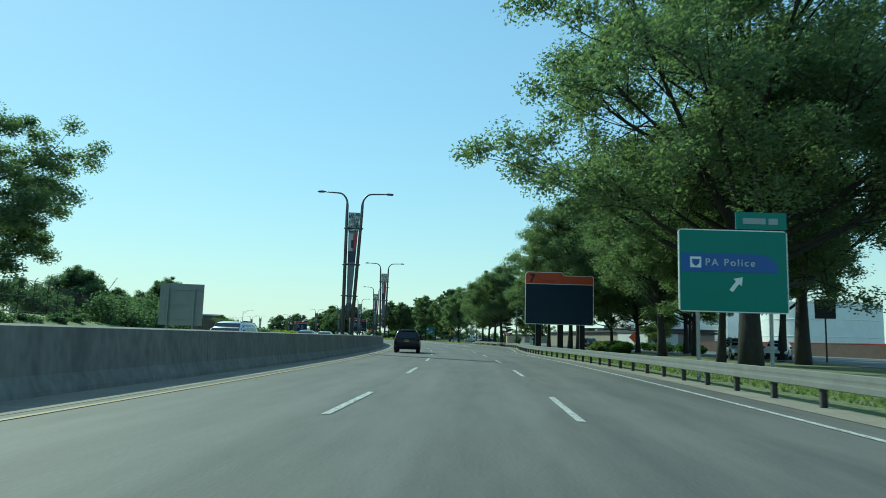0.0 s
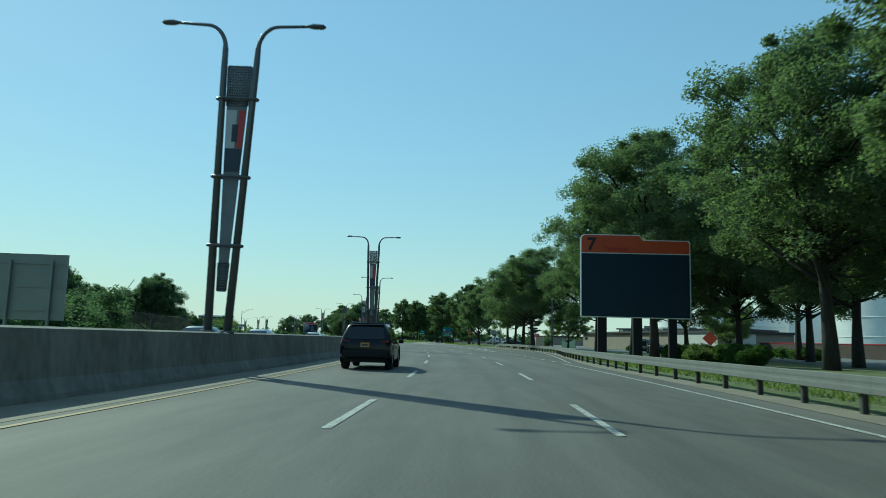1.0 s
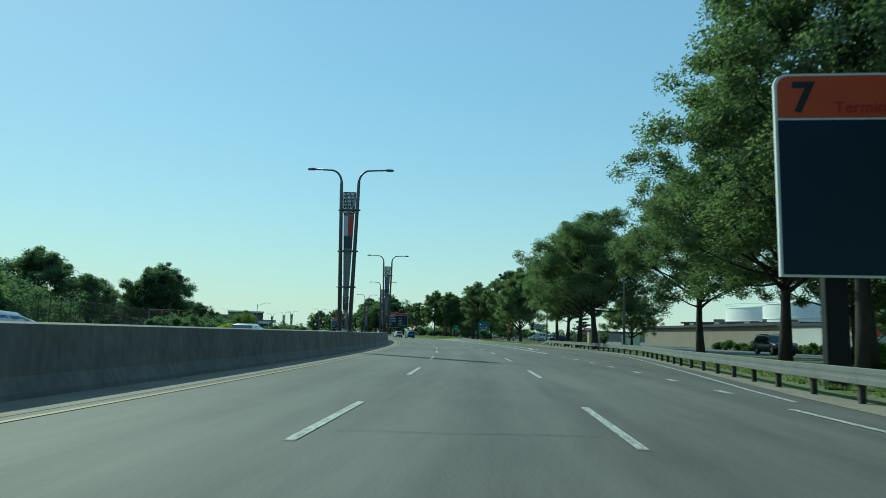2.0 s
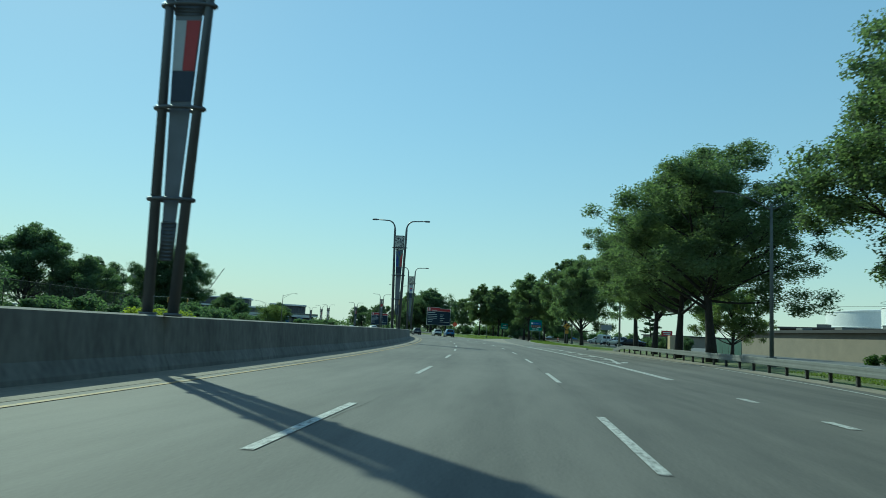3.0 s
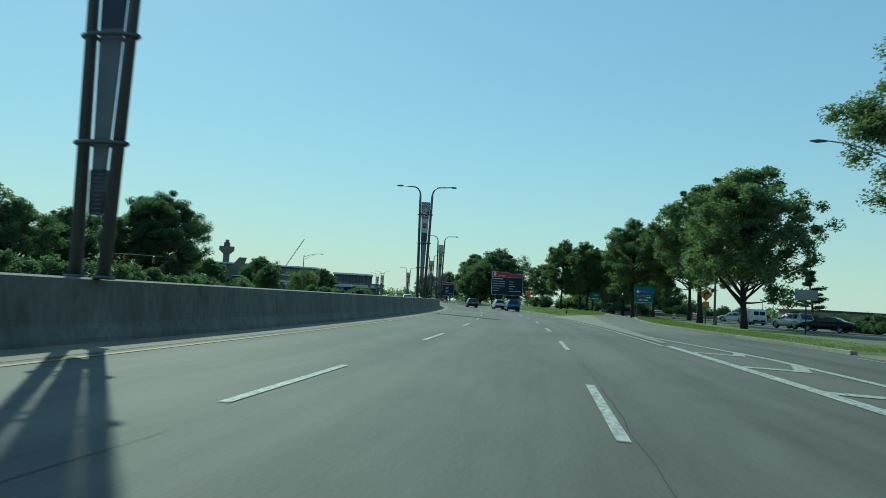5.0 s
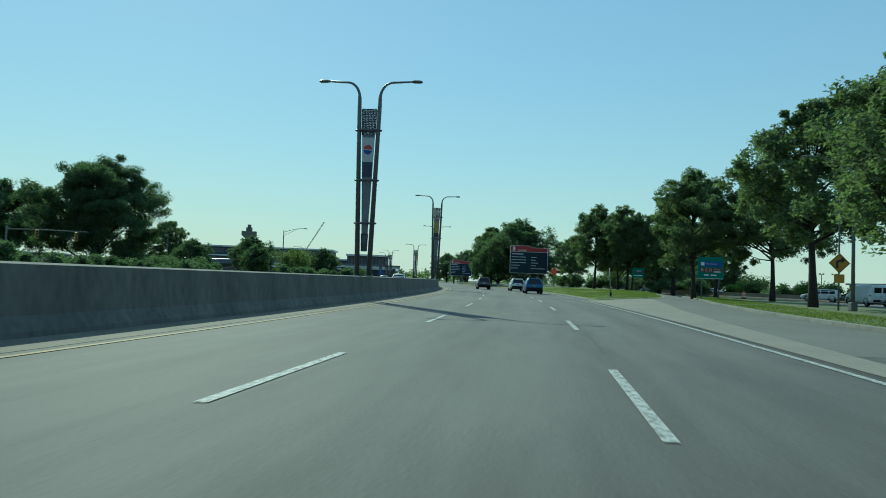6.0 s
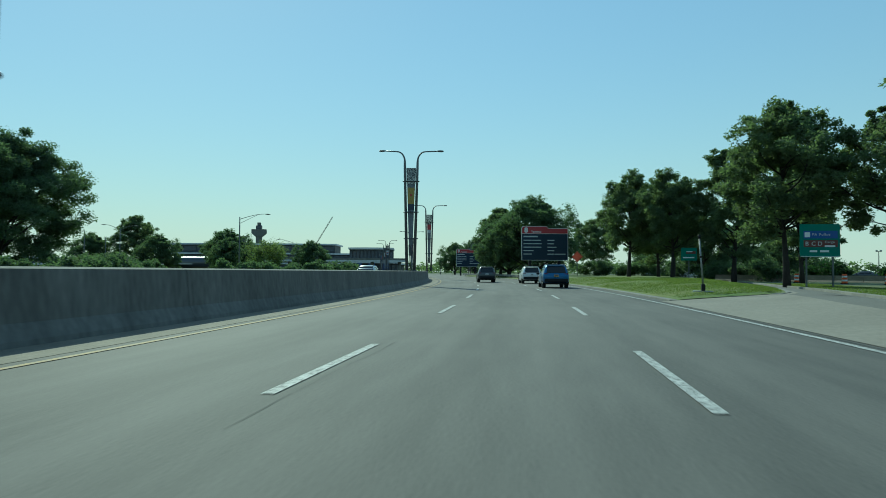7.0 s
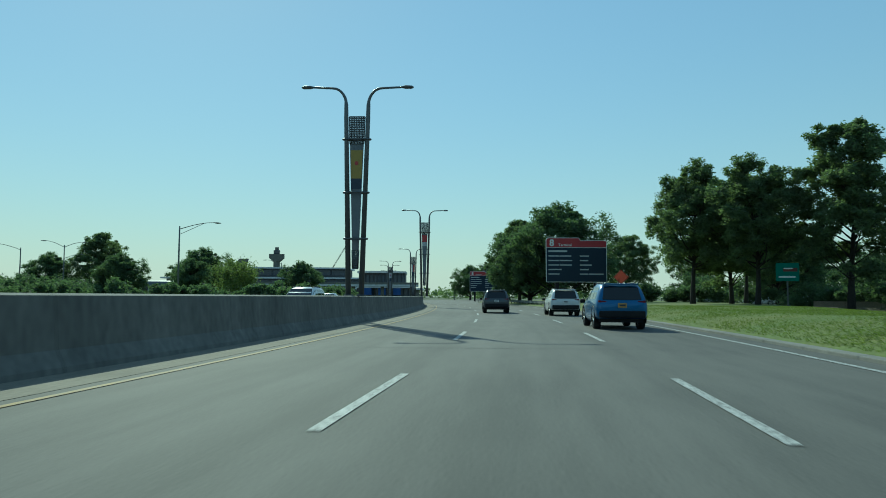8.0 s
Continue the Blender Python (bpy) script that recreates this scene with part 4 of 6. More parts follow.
terminal_sign(pose(10.11, 70.0, 0, 0, 0, 0), "7", "large blank navy terminal sign with an orange head", 6.85, 5.25, 1.2, False, ((-2.03, 0.56), (0.16, 0.56), (2.33, 0.5)), SIGN_ORANGE)
terminal_sign(pose(-39.9, 278.9, 0.1, 0, 0, 21), "8", "large navy terminal sign with red head and pale text", 7.0, 5.15, 1.15, True, ((-2.2, 0.45), (2.2, 0.45)), SIGN_RED)
terminal_sign(pose(-83, 368, -0.2, 0, 0, 22), "8", "distant navy terminal sign with a red head", 7.0, 5.15, 1.15, True, ((-2.2, 0.45), (2.2, 0.45)), SIGN_RED)

# green guide signs on the ramp
root = thing("guide_sign", "green guide sign with a blue and an orange panel", "road sign", "guide signs", pose(-9.1, 232.75, 0, 0, 0, 12))
b = part("board", plate(bmesh.new(), 2.72, 2.4, 0.1, 2.32), SIGN_GREEN, root, "green board with a thin pale edge")
part("edge", prism(bmesh.new(), [(-1.3, 2.36), (1.3, 2.36), (1.3, 2.4), (-1.3, 2.4)], 0.01, Matrix.Translation((0, -0.012, 0))), LETTER, b)
part("blue_panel", boxed((0.05, -0.01, 3.95), (2.3, 0.016, 0.55)), SIGN_BLUE, b)
part("orange_panel", boxed((0.05, -0.01, 3.3), (2.3, 0.016, 0.5)), SIGN_MAROON, b)
part("emblem", boxed((-0.85, -0.024, 3.95), (0.36, 0.01, 0.36)), LETTER, b)
word("lettering", "PA Police", 0.26, LETTER_DIM, b, FRONT(-0.52, 3.88, -0.024), bold=0.004, space=1.2)
for x, c in ((-1.0, "B"), (-0.58, "C"), (-0.16, "D")):
    word("letter", c, 0.42, LETTER_DIM, b, FRONT(x, 3.16, -0.024), bold=0.01)
word("lettering", "Cargo", 0.24, LETTER_DIM, b, FRONT(0.32, 3.34, -0.024), bold=0.006, space=1.15)
bars(b, [(0.32, 3.12, 0.7, 0.12), (-0.7, 2.75, 0.5, 0.14), (0.0, 2.75, 0.6, 0.14)], None, -0.024)
for x in (-0.9, 0.9):
    part("post", i_post(x, 4.4), GALV, root, "galvanised post")
root = thing("guide_sign", "small green exit sign on a slim post", "road sign", "guide signs", pose(-18.99, 263.5, 0.1, 0, 0, 12))
b = part("board", plate(bmesh.new(), 1.8, 1.5, 0.08, 2.5), SIGN_GREEN, root)
part("red_panel", boxed((0.2, -0.01, 3.45), (1.1, 0.014, 0.3)), SIGN_MAROON, b)
bars(b, [(-0.3, 3.55, 0.7, 0.1), (-0.7, 2.85, 1.3, 0.14)], None, -0.02)
part("post", i_post(0, 3.8), GALV, root)


def diamond_sign(m, colour, label, size, zc, group, extra=False, post_h=None):
    root = thing("warning_sign", label, "road sign", group, m)
    d = size * 0.7071
    b = part("board", prism(bmesh.new(), [(0, zc - d), (d, zc), (0, zc + d), (-d, zc)], 0.02), colour, root)
    part("border", prism(bmesh.new(), [(0, zc - d * 0.93), (d * 0.93, zc), (0, zc + d * 0.93), (-d * 0.93, zc), (-d * 0.88, zc), (0, zc + d * 0.88), (d * 0.88, zc), (0, zc - d * 0.88), (-d * 0.88, zc), (-d * 0.93, zc)], 0.004, Matrix.Translation((0, -0.005, 0))), BLACK, b)
    if extra:
        arrow = [(-0.2, zc - 0.3), (-0.08, zc - 0.3), (-0.08, zc + 0.05), (0.12, zc + 0.12), (0.12, zc - 0.02), (0.34, zc + 0.2), (0.12, zc + 0.4), (0.12, zc + 0.26), (-0.2, zc + 0.14)]
        part("arrow", prism(bmesh.new(), arrow, 0.006, Matrix.Translation((0, -0.012, 0))), BLACK, b)
        part("speed_plate", plate(bmesh.new(), 0.62, 0.55, 0.05, zc - d - 0.6, 0.02), SIGN_YELLOW, root)
    part("post", tube(bmesh.new(), [(0, 0.08, 0), (0, 0.08, post_h or zc + d * 0.5)], [0.06, 0.05], 8), GALV, root)
    return root


diamond_sign(pose(-2.07, 201.7, 0.15, 0, 0, 14), SIGN_YELLOW, "yellow diamond bend sign with a plate below it", 0.92, 3.0, "warning signs", True, 7.0)
diamond_sign(pose(-34.0, 273.2, 0.1, 0, 0, 18), SIGN_FLUO, "orange diamond road-works sign", 1.1, 3.2, "warning signs")
diamond_sign(pose(27.9, 111.0, 0.15, 0, 0, -10), SIGN_FLUO, "orange-red diamond road-works sign on a thin post", 1.25, 2.0, "warning signs")


def board_sign(m, w, h, z0, mat, label, lines=(), post=0.06):
    root = thing("board_sign", label, "sign", "", m)
    b = part("board", plate(bmesh.new(), w, h, 0.05, z0, 0.03), mat, root)
    if lines:
        bars(b, lines)
    part("post", tube(bmesh.new(), [(0, 0.07, 0), (0, 0.07, z0 + h * 1.1)], post, 8), POST, root)
    return root


board_sign(pose(28.4, 54.6, 0.1, 0, 0, -25), 1.45, 1.5, 3.4, BLACK, "dark square sign panel on a steel post")
board_sign(pose(13.9, 195.5, 0.1, 0, 0, -5), 1.7, 0.85, 2.2, SIGN_RED, "red rectangular sign on a post", ((-0.6, 2.75, 1.2, 0.14), (-0.5, 2.5, 1.0, 0.1)))
board_sign(pose(3.8, 182.7, 0.1, 0, 0, 10), 1.55, 0.75, 2.5, SIGN_BACK, "back of a pale grey sign on a dark post", (), 0.05)

# big panel seen from behind, beyond the opposite lanes
root = thing("sign_panel", "tall plain grey back of a roadside sign on steel posts", "road sign", "", pose(-26.5, 66.2, 0.6, 0, 0, 8))
part("board", box(bmesh.new(), (0, 0, 3.0), (4.05, 0.12, 3.95), bevel=0.01), SIGN_BACK, root)
for z in (1.6, 3.0, 4.4):
    part("rib", boxed((0, -0.09, z), (4.0, 0.06, 0.07)), SIGN_BACK, root)
for x in (-1.2, 1.2):
    part("post", i_post(x, 4.6, 0.14, -0.2), SIGN_BACK, root)


# ---- street lamps with bracket arms ----
def street_lamp(m, h, reach, label, both=False, truss=False):
    root = thing("street_lamp", label, "street lamp", "street lamps", m)
    part("base", box(bmesh.new(), (0, 0, 0.28), (0.42, 0.42, 0.56), bevel=0.06), GALV, root, "cast breakaway base")
    part("pole", tube(bmesh.new(), [(0, 0, 0.5), (0, 0, h * 0.5), (0, 0, h)], [0.12, 0.1, 0.075], 10), GALV, root, "tapered steel pole", True)
    for s in (-1, 1) if both else (-1,):
        pts = [(s * reach * t, 0, h - 0.35 + 0.95 * math.sin(t * 1.45)) for t in (0, 0.2, 0.4, 0.6, 0.8, 1.0)]
        part("arm", tube(bmesh.new(), pts, [0.045, 0.042, 0.04, 0.038, 0.035, 0.03], 8), GALV, root, "", True)
        if truss:
            part("brace", tube(bmesh.new(), [(0, 0, h - 0.95), (s * reach * 0.7, 0, h + 0.42)], 0.028, 6), GALV, root)
        bm = tube(bmesh.new(), [(s * (reach - 0.05), 0, h + 0.58), (s * (reach + 0.15), 0, h + 0.58), (s * (reach + 0.45), 0, h + 0.56), (s * (reach + 0.8), 0, h + 0.55)], [0.05, 0.12, 0.15, 0.05], 8)
        bmesh.ops.scale(bm, vec=(1, 1, 0.6), space=Matrix.Translation((0, 0, -h - 0.57)), verts=bm.verts)
        part("lamp_head", bm, GALV, root, "cobra-head luminaire", True)
    return root


street_lamp(pose(10.1, 120, 0.14, 0, 0, 12), 9.3, 2.6, "galvanised street lamp with two bracket arms", True)
street_lamp(pose(4.48, 163.84, 0.14, 0, 0, 14), 9.0, 3.4, "galvanised street lamp with a long arm over the ramp")
street_lamp(pose(-1.2, 202.3, 0.15, 0, 0, 20), 9.2, 2.6, "galvanised street lamp beside the bend sign")
street_lamp(pose(-80.2, 259, 0.3, 0, 0, 232), 8.6, 3.7, "street lamp with a trussed arm beyond the median", False, True)
street_lamp(pose(-124.5, 279.8, 0.1, 0, 0, 60), 9.2, 2.6, "street lamp with two arms beyond the thicket", True)
street_lamp(pose(-129, 275.5, 0.1, 0, 0, 40), 8.6, 3.6, "street lamp with one long arm beyond the thicket")
street_lamp(pose(-118, 330, -0.1, 0, 0, 20), 8.8, 3.4, "distant street lamp with a trussed arm", False, True)
street_lamp(pose(-150, 300, -0.1, 0, 0, 200), 9.0, 3.4, "distant street lamp with a trussed arm", False, True)
street_lamp(pose(-120, 440, -0.12, 0, 0, 205), 8.8, 3.4, "distant street lamp with a trussed arm", False, True)

# ---- vehicles ----
SUV = [(-2.32, 0.56, 0.80, 0.90, 0.74, 0.70), (-2.28, 0.46, 0.92, 1.02, 0.86, 0.80), (-2.18, 0.42, 0.98, 1.20, 0.905, 0.8), (-2.02, 0.38, 1.02, 1.50, 0.92, 0.745), (-1.85, 0.36, 1.03, 1.63, 0.925, 0.715),
       (-1.2, 0.33, 1.02, 1.68, 0.93, 0.70), (-0.3, 0.26, 1.0, 1.69, 0.93, 0.70), (0.3, 0.26, 0.99, 1.61, 0.93, 0.70), (0.75, 0.26, 0.98, 1.36, 0.93, 0.74), (1.15, 0.28, 0.97, 1.05, 0.925, 0.80), (1.8, 0.30, 0.90, 0.97, 0.90, 0.78), (2.2, 0.36, 0.76, 0.83, 0.84, 0.72), (2.32, 0.46, 0.62, 0.68, 0.74, 0.66)]
SEDAN = [(-2.35, 0.50, 0.78, 0.90, 0.72, 0.68), (-2.28, 0.38, 0.90, 1.00, 0.84, 0.76), (-1.75, 0.30, 0.95, 1.06, 0.90, 0.74), (-1.3, 0.27, 0.94, 1.26, 0.90, 0.64), (-0.75, 0.26, 0.93, 1.42, 0.905, 0.58), (-0.1, 0.25, 0.92, 1.45, 0.905, 0.58), (0.35, 0.25, 0.91, 1.38, 0.905, 0.6), (0.9, 0.26, 0.90, 1.08, 0.90, 0.7), (1.2, 0.27, 0.88, 0.96, 0.90, 0.76), (1.9, 0.29, 0.80, 0.88, 0.87, 0.74), (2.25, 0.36, 0.68, 0.74, 0.80, 0.68), (2.36, 0.44, 0.58, 0.63, 0.7, 0.62)]
VAN = [(-2.75, 0.45, 1.2, 1.95, 0.92, 0.86), (-2.7, 0.36, 1.22, 2.05, 0.98, 0.86), (-2.4, 0.34, 1.22, 2.1, 1.0, 0.86), (-1.0, 0.32, 1.2, 2.12, 1.0, 0.86), (0.7, 0.32, 1.18, 2.1, 1.0, 0.86), (1.2, 0.32, 1.17, 1.98, 1.0, 0.84), (1.75, 0.34, 1.15, 1.3, 0.98, 0.86), (2.4, 0.36, 1.0, 1.08, 0.95, 0.84), (2.7, 0.42, 0.8, 0.86, 0.9, 0.8), (2.76, 0.5, 0.7, 0.74, 0.8, 0.74)]


def car_section(row):
    y, zb, zm, zt, w, wt = row
    half = [(w * 0.9, zb), (w * 0.985, zb + 0.1), (w, zb + 0.28 * (zm - zb) + 0.05), (w, zm - 0.14 * (zm - zb)), (w * 0.975, zm), (wt + (w * 0.975 - wt) * 0.45, zm + (zt - zm) * 0.55), (wt, zt - 0.16 * (zt - zm)), (wt * 0.86, zt)]
    return [(x, y, z) for x, z in half] + [(-x, y, z) for x, z in half[::-1]]


def at_station(rows, y):
    for a, b in zip(rows, rows[1:]):
        if a[0] <= y <= b[0]:
            t = (y - a[0]) / (b[0] - a[0])
            return [p + (q - p) * t for p, q in zip(a, b)]
    return rows[-1]


def shell(rows):
    bm = bmesh.new()
    rings = [[bm.verts.new(p) for p in car_section(r)] for r in rows]
    k = len(rings[0])
    for a, b in zip(rings, rings[1:]):
        for i in range(k):
            bm.faces.new((a[i], a[(i + 1) % k], b[(i + 1) % k], b[i]))
    bm.faces.new(rings[0][::-1])
    bm.faces.new(rings[-1])
    bmesh.ops.recalc_face_normals(bm, faces=bm.faces)
    return bm


def side_glass(rows, y0, y1, s, lo=0.12, hi=0.8, n=5):
    """A pane that follows the cabin's side, a few millimetres proud."""
    bm = bmesh.new()
    cols = []
    for i in range(n + 1):
        y = y0 + (y1 - y0) * i / n
        _, zb, zm, zt, w, wt = at_station(rows, y)
        col = []
        for f in (lo, (lo + hi) / 2, hi):
            z = zm + (zt - zm) * f
            if f <= 0.55:
                x = w * 0.975 + (wt + (w * 0.975 - wt) * 0.45 - w * 0.975) * f / 0.55
            else:
                x = wt + (w * 0.975 - wt) * 0.45 * (1 - (f - 0.55) / 0.29)
            col.append(bm.verts.new((s * (x + 0.006), y, z)))
        cols.append(col)
    for a, b in zip(cols, cols[1:]):
        for i in range(2):
            bm.faces.new((a[i], b[i], b[i + 1], a[i + 1]) if s > 0 else (a[i], a[i + 1], b[i + 1], b[i]))
    return bm


def end_glass(pts_a, pts_b):
    bm = bmesh.new()
    a = [bm.verts.new(p) for p in pts_a]
    b = [bm.verts.new(p) for p in pts_b]
    for i in range(len(a) - 1):
        bm.faces.new((a[i], a[i + 1], b[i + 1], b[i]))
    return bm


def wheel(root, x, y, r, w):
    bm = bmesh.new()
    s = 1 if x > 0 else -1
    prof = [(-w / 2, r * 0.66), (-w / 2, r * 0.93), (-w * 0.36, r), (w * 0.36, r), (w / 2, r * 0.93), (w / 2, r * 0.66)]
    n = 20
    rings = [[bm.verts.new((x + px, y + pr * math.cos(2 * math.pi * k / n), r + pr * math.sin(2 * math.pi * k / n))) for k in range(n)] for px, pr in prof]
    for a, b in zip(rings, rings[1:]):
        for k in range(n):
            bm.faces.new((a[k], a[(k + 1) % n], b[(k + 1) % n], b[k]))
    bmesh.ops.recalc_face_normals(bm, faces=bm.faces)
    tyre = part("tyre", bm, TYRE, root, "", True)
    bm = bmesh.new()
    tube(bm, [(x - s * w * 0.3, y, r), (x + s * w * 0.3, y, r)], r * 0.66, 16)
    for k in range(5):
        a = 2 * math.pi * k / 5
        tube(bm, [(x + s * w * 0.33, y, r), (x + s * w * 0.36, y + r * 0.6 * math.cos(a), r + r * 0.6 * math.sin(a))], [r * 0.14, r * 0.09], 5)
    part("rim", bm, RIM, tyre, "alloy rim")


def car(name, m, rows, mat, label, plate=PLATE, group="cars on the road", rails=True, antenna=True, cargo=False):
    root = thing(name, label, "van" if name == "van" else "car", group, m)
    body = part("body", shell(rows), mat, root, "", True)
    r0, r1 = rows[0], rows[-1]
    suv = rows is SUV
    top = max(r[3] for r in rows)
    rear = r0[0]
    # glass
    if rows is VAN:
        spans = [(0.75, 1.55)]
        rear_glass = [((-0.72, -0.06), (1.32, 1.82)), ((0.06, 0.72), (1.32, 1.82))]
        for (xa, xb), (za, zb) in rear_glass:
            part("rear_window", end_glass([(xa, rear - 0.012, za), (xb, rear - 0.012, za)], [(xa, rear + 0.0, zb), (xb, rear + 0.0, zb)]), GLASS_DARK, root)
    else:
        spans = [(-1.72, -1.08), (-1.0, -0.12), (-0.04, 0.78)] if suv else [(-1.1, -0.32), (-0.25, 0.62)]
        if suv:
            part("rear_window", end_glass([(-0.69, -2.262, 1.09), (-0.35, -2.268, 1.08), (0.35, -2.268, 1.08), (0.69, -2.262, 1.09)], [(-0.61, -2.015, 1.535), (-0.3, -2.02, 1.545), (0.3, -2.02, 1.545), (0.61, -2.015, 1.535)]), GLASS_DARK, root, "dark tinted rear window")
        else:
            part("rear_window", end_glass([(-0.66, -1.72, 1.09), (0.66, -1.72, 1.09)], [(-0.5, -0.88, 1.41), (0.5, -0.88, 1.41)]), GLASS_DARK, root)
    front = (0.36, 1.1) if suv else (0.4, 1.12) if rows is SEDAN else (1.25, 1.72)
    a, b = at_station(rows, front[1]), at_station(rows, front[0])
    part("windscreen", end_glass([(-a[5] * 0.95, front[1] + 0.03, a[3] + 0.02), (a[5] * 0.95, front[1] + 0.03, a[3] + 0.02)], [(-b[5] * 0.86, front[0] + 0.03, b[3] + 0.012), (b[5] * 0.86, front[0] + 0.03, b[3] + 0.012)]), GLASS_DARK, root)
    for s in (-1, 1):
        for y0, y1 in spans:
            part("side_window", side_glass(rows, y0, y1, s), GLASS_DARK, root)
        w = at_station(rows, 0.7)[4]
        part("mirror", box(bmesh.new(), (s * (w + 0.12), 0.72, 1.02 if rows is not VAN else 1.25), (0.2, 0.12, 0.15), bevel=0.04), TRIM, root)
        zl = 0.96 if suv else 0.85 if rows is SEDAN else 1.0
        bm = box(bmesh.new(), (s * (r0[5] * 0.98), rear + 0.07, zl + 0.04), (0.26, 0.08, 0.09), bevel=0.03)
        box(bm, (s * (r0[5] * 1.13), rear + 0.17, zl + 0.05), (0.1, 0.24, 0.11), bevel=0.03)
        part("tail_lamp", bm, LAMP_RED, root, "red tail lamp")
        part("head_lamp", box(bmesh.new(), (s * 0.62, r1[0] - 0.13, 0.7 if rows is not VAN else 0.85), (0.3, 0.16, 0.13), bevel=0.04), LAMP_CLEAR, root)
        if rails and suv:
            part("roof_rail", tube(bmesh.new(), [(s * 0.585, -1.7, 1.63), (s * 0.6, -1.45, 1.705), (s * 0.6, 0.0, 1.71), (s * 0.585, 0.25, 1.62)], 0.022, 6), TRIM, root)
        wb = 1.42 if rows is not VAN else 1.75
        tr = 0.375 if suv else 0.33 if rows is SEDAN else 0.37
        for yy in (-wb, wb):
            bm = bmesh.new()
            pts = [(s * (0.905 if rows is not VAN else 0.98), yy + (tr + 0.07) * math.cos(radians(q)), tr + 0.02 + (tr + 0.07) * math.sin(radians(q))) for q in range(-20, 201, 20)]
            tube(bm, pts, 0.04, 6)
            part("wheel_arch", bm, TRIM, root, "black wheel arch trim")
            wheel(root, s * (0.8 if rows is not VAN else 0.86), yy, tr, 0.25)
    part("rear_bumper", box(bmesh.new(), (0, rear + 0.07, 0.56), (1.64, 0.2, 0.26), bevel=0.06), TRIM, root, "black lower bumper")
    part("front_bumper", box(bmesh.new(), (0, r1[0] - 0.1, 0.45), (1.5, 0.22, 0.24), bevel=0.06), TRIM, root)
    pl = part("number_plate", box(bmesh.new(), (0, rear - 0.035, 0.88 if suv else 0.8 if rows is not VAN else 0.62), (0.31, 0.012, 0.16), bevel=0.004), plate, root)
    part("text_bar", boxed((0, rear - 0.044, 0.88 if suv else 0.8 if rows is not VAN else 0.62), (0.22, 0.005, 0.06)), FLAG_NAVY, pl)
    part("underbody", boxed((0, 0, 0.34), (1.5, (r1[0] - rear) * 0.9, 0.16)), TRIM, root)
    if suv:
        part("spoiler", box(bmesh.new(), (0, -1.98, 1.645), (1.26, 0.24, 0.045), bevel=0.018), mat, root)
    if antenna and suv:
        part("antenna", tube(bmesh.new(), [(0, -1.55, 1.67), (0, -1.72, 1.86)], [0.012, 0.006], 5), TRIM, root)
    return root


def on_lane(o, y, turn=0.0):
    return stand(o, y, turn)


car("car", on_lane(-1.85, 53), SUV, CAR_BLACK, "black compact SUV in the lane beside the median wall")
car("car", on_lane(1.35, 248), SUV, CAR_GREY, "dark grey SUV with a dark rear window", PLATE_W)
car("car", on_lane(5.4, 242), SUV, CAR_WHITE, "white SUV with dark tinted rear window", PLATE_W)
car("car", on_lane(5.5, 225.2), SUV, CAR_BLUE, "bright blue SUV with dark lower trim")
car("car", on_lane(-10.2, 68, 180), SEDAN, CAR_SILVER, "silver sedan on the opposite carriageway", PLATE_W, "oncoming cars")
car("car", on_lane(-10.4, 58, 180), SEDAN, CAR_GREY, "dark grey sedan on the opposite carriageway", PLATE_W, "oncoming cars")
car("car", on_lane(-10.2, 89, 180), SEDAN, CAR_WHITE, "white sedan on the opposite carriageway", PLATE_W, "oncoming cars")
car("car", on_lane(-10.2, 36, 180), SUV, CAR_WHITE, "pale SUV on the opposite carriageway", PLATE_W, "oncoming cars")
car("car", on_lane(-10.2, 237, 180), SUV, CAR_WHITE, "white SUV on the opposite carriageway", PLATE_W, "oncoming cars")
car("car", on_lane(-13.8, 262, 180), SEDAN, CAR_SILVER, "grey sedan on the opposite carriageway", PLATE_W, "oncoming cars")
car("car", pose(27.6, 61, 0.16, 0, 0, 150), SUV, CAR_WHITE, "white SUV on the service road", PLATE, "cars beyond the trees")
car("car", pose(22.5, 56.5, 0.16, 0, 0, 168), SUV, CAR_SILVER, "silver SUV on the service road", PLATE, "cars beyond the trees")
car("car", pose(21.5, 113.5, 0.16, 0, 0, 186), SUV, CAR_BLACK, "dark SUV on the service road", PLATE, "cars beyond the trees")
car("car", pose(8.9, 202, 0.14, 0, 0, 60), SEDAN, CAR_BLACK, "dark sedan in the works area", PLATE, "cars beyond the trees")
car("car", pose(6.9, 208.5, 0.14, 0, 0, 30), SUV, CAR_SILVER, "silver SUV in the works area", PLATE, "cars beyond the trees")
car("van", pose(5.2, 230, 0.14, 0, 0, 14), VAN, CAR_WHITE, "white panel van in the works area", PLATE_W, "cars beyond the trees")
car("car", pose(4.9, 255.3, 0.14, 0, 0, 75), SUV, CAR_WHITE, "white works SUV beyond the grass", PLATE, "cars beyond the trees")
for x, y, t, mat in ((-8, 300, 80, CAR_WHITE), (-14, 306, 85, CAR_SILVER), (-2, 296, 80, CAR_BLUE), (-20, 312, 95, CAR_WHITE), (4, 292, 70, CAR_GREY), (-27, 318, 90, CAR_SILVER), (11, 288, 75, CAR_WHITE)):
    car("car", pose(x, y, 0.1, 0, 0, t), SEDAN, mat, "parked car in the distant car park", PLATE_W, "parked cars")

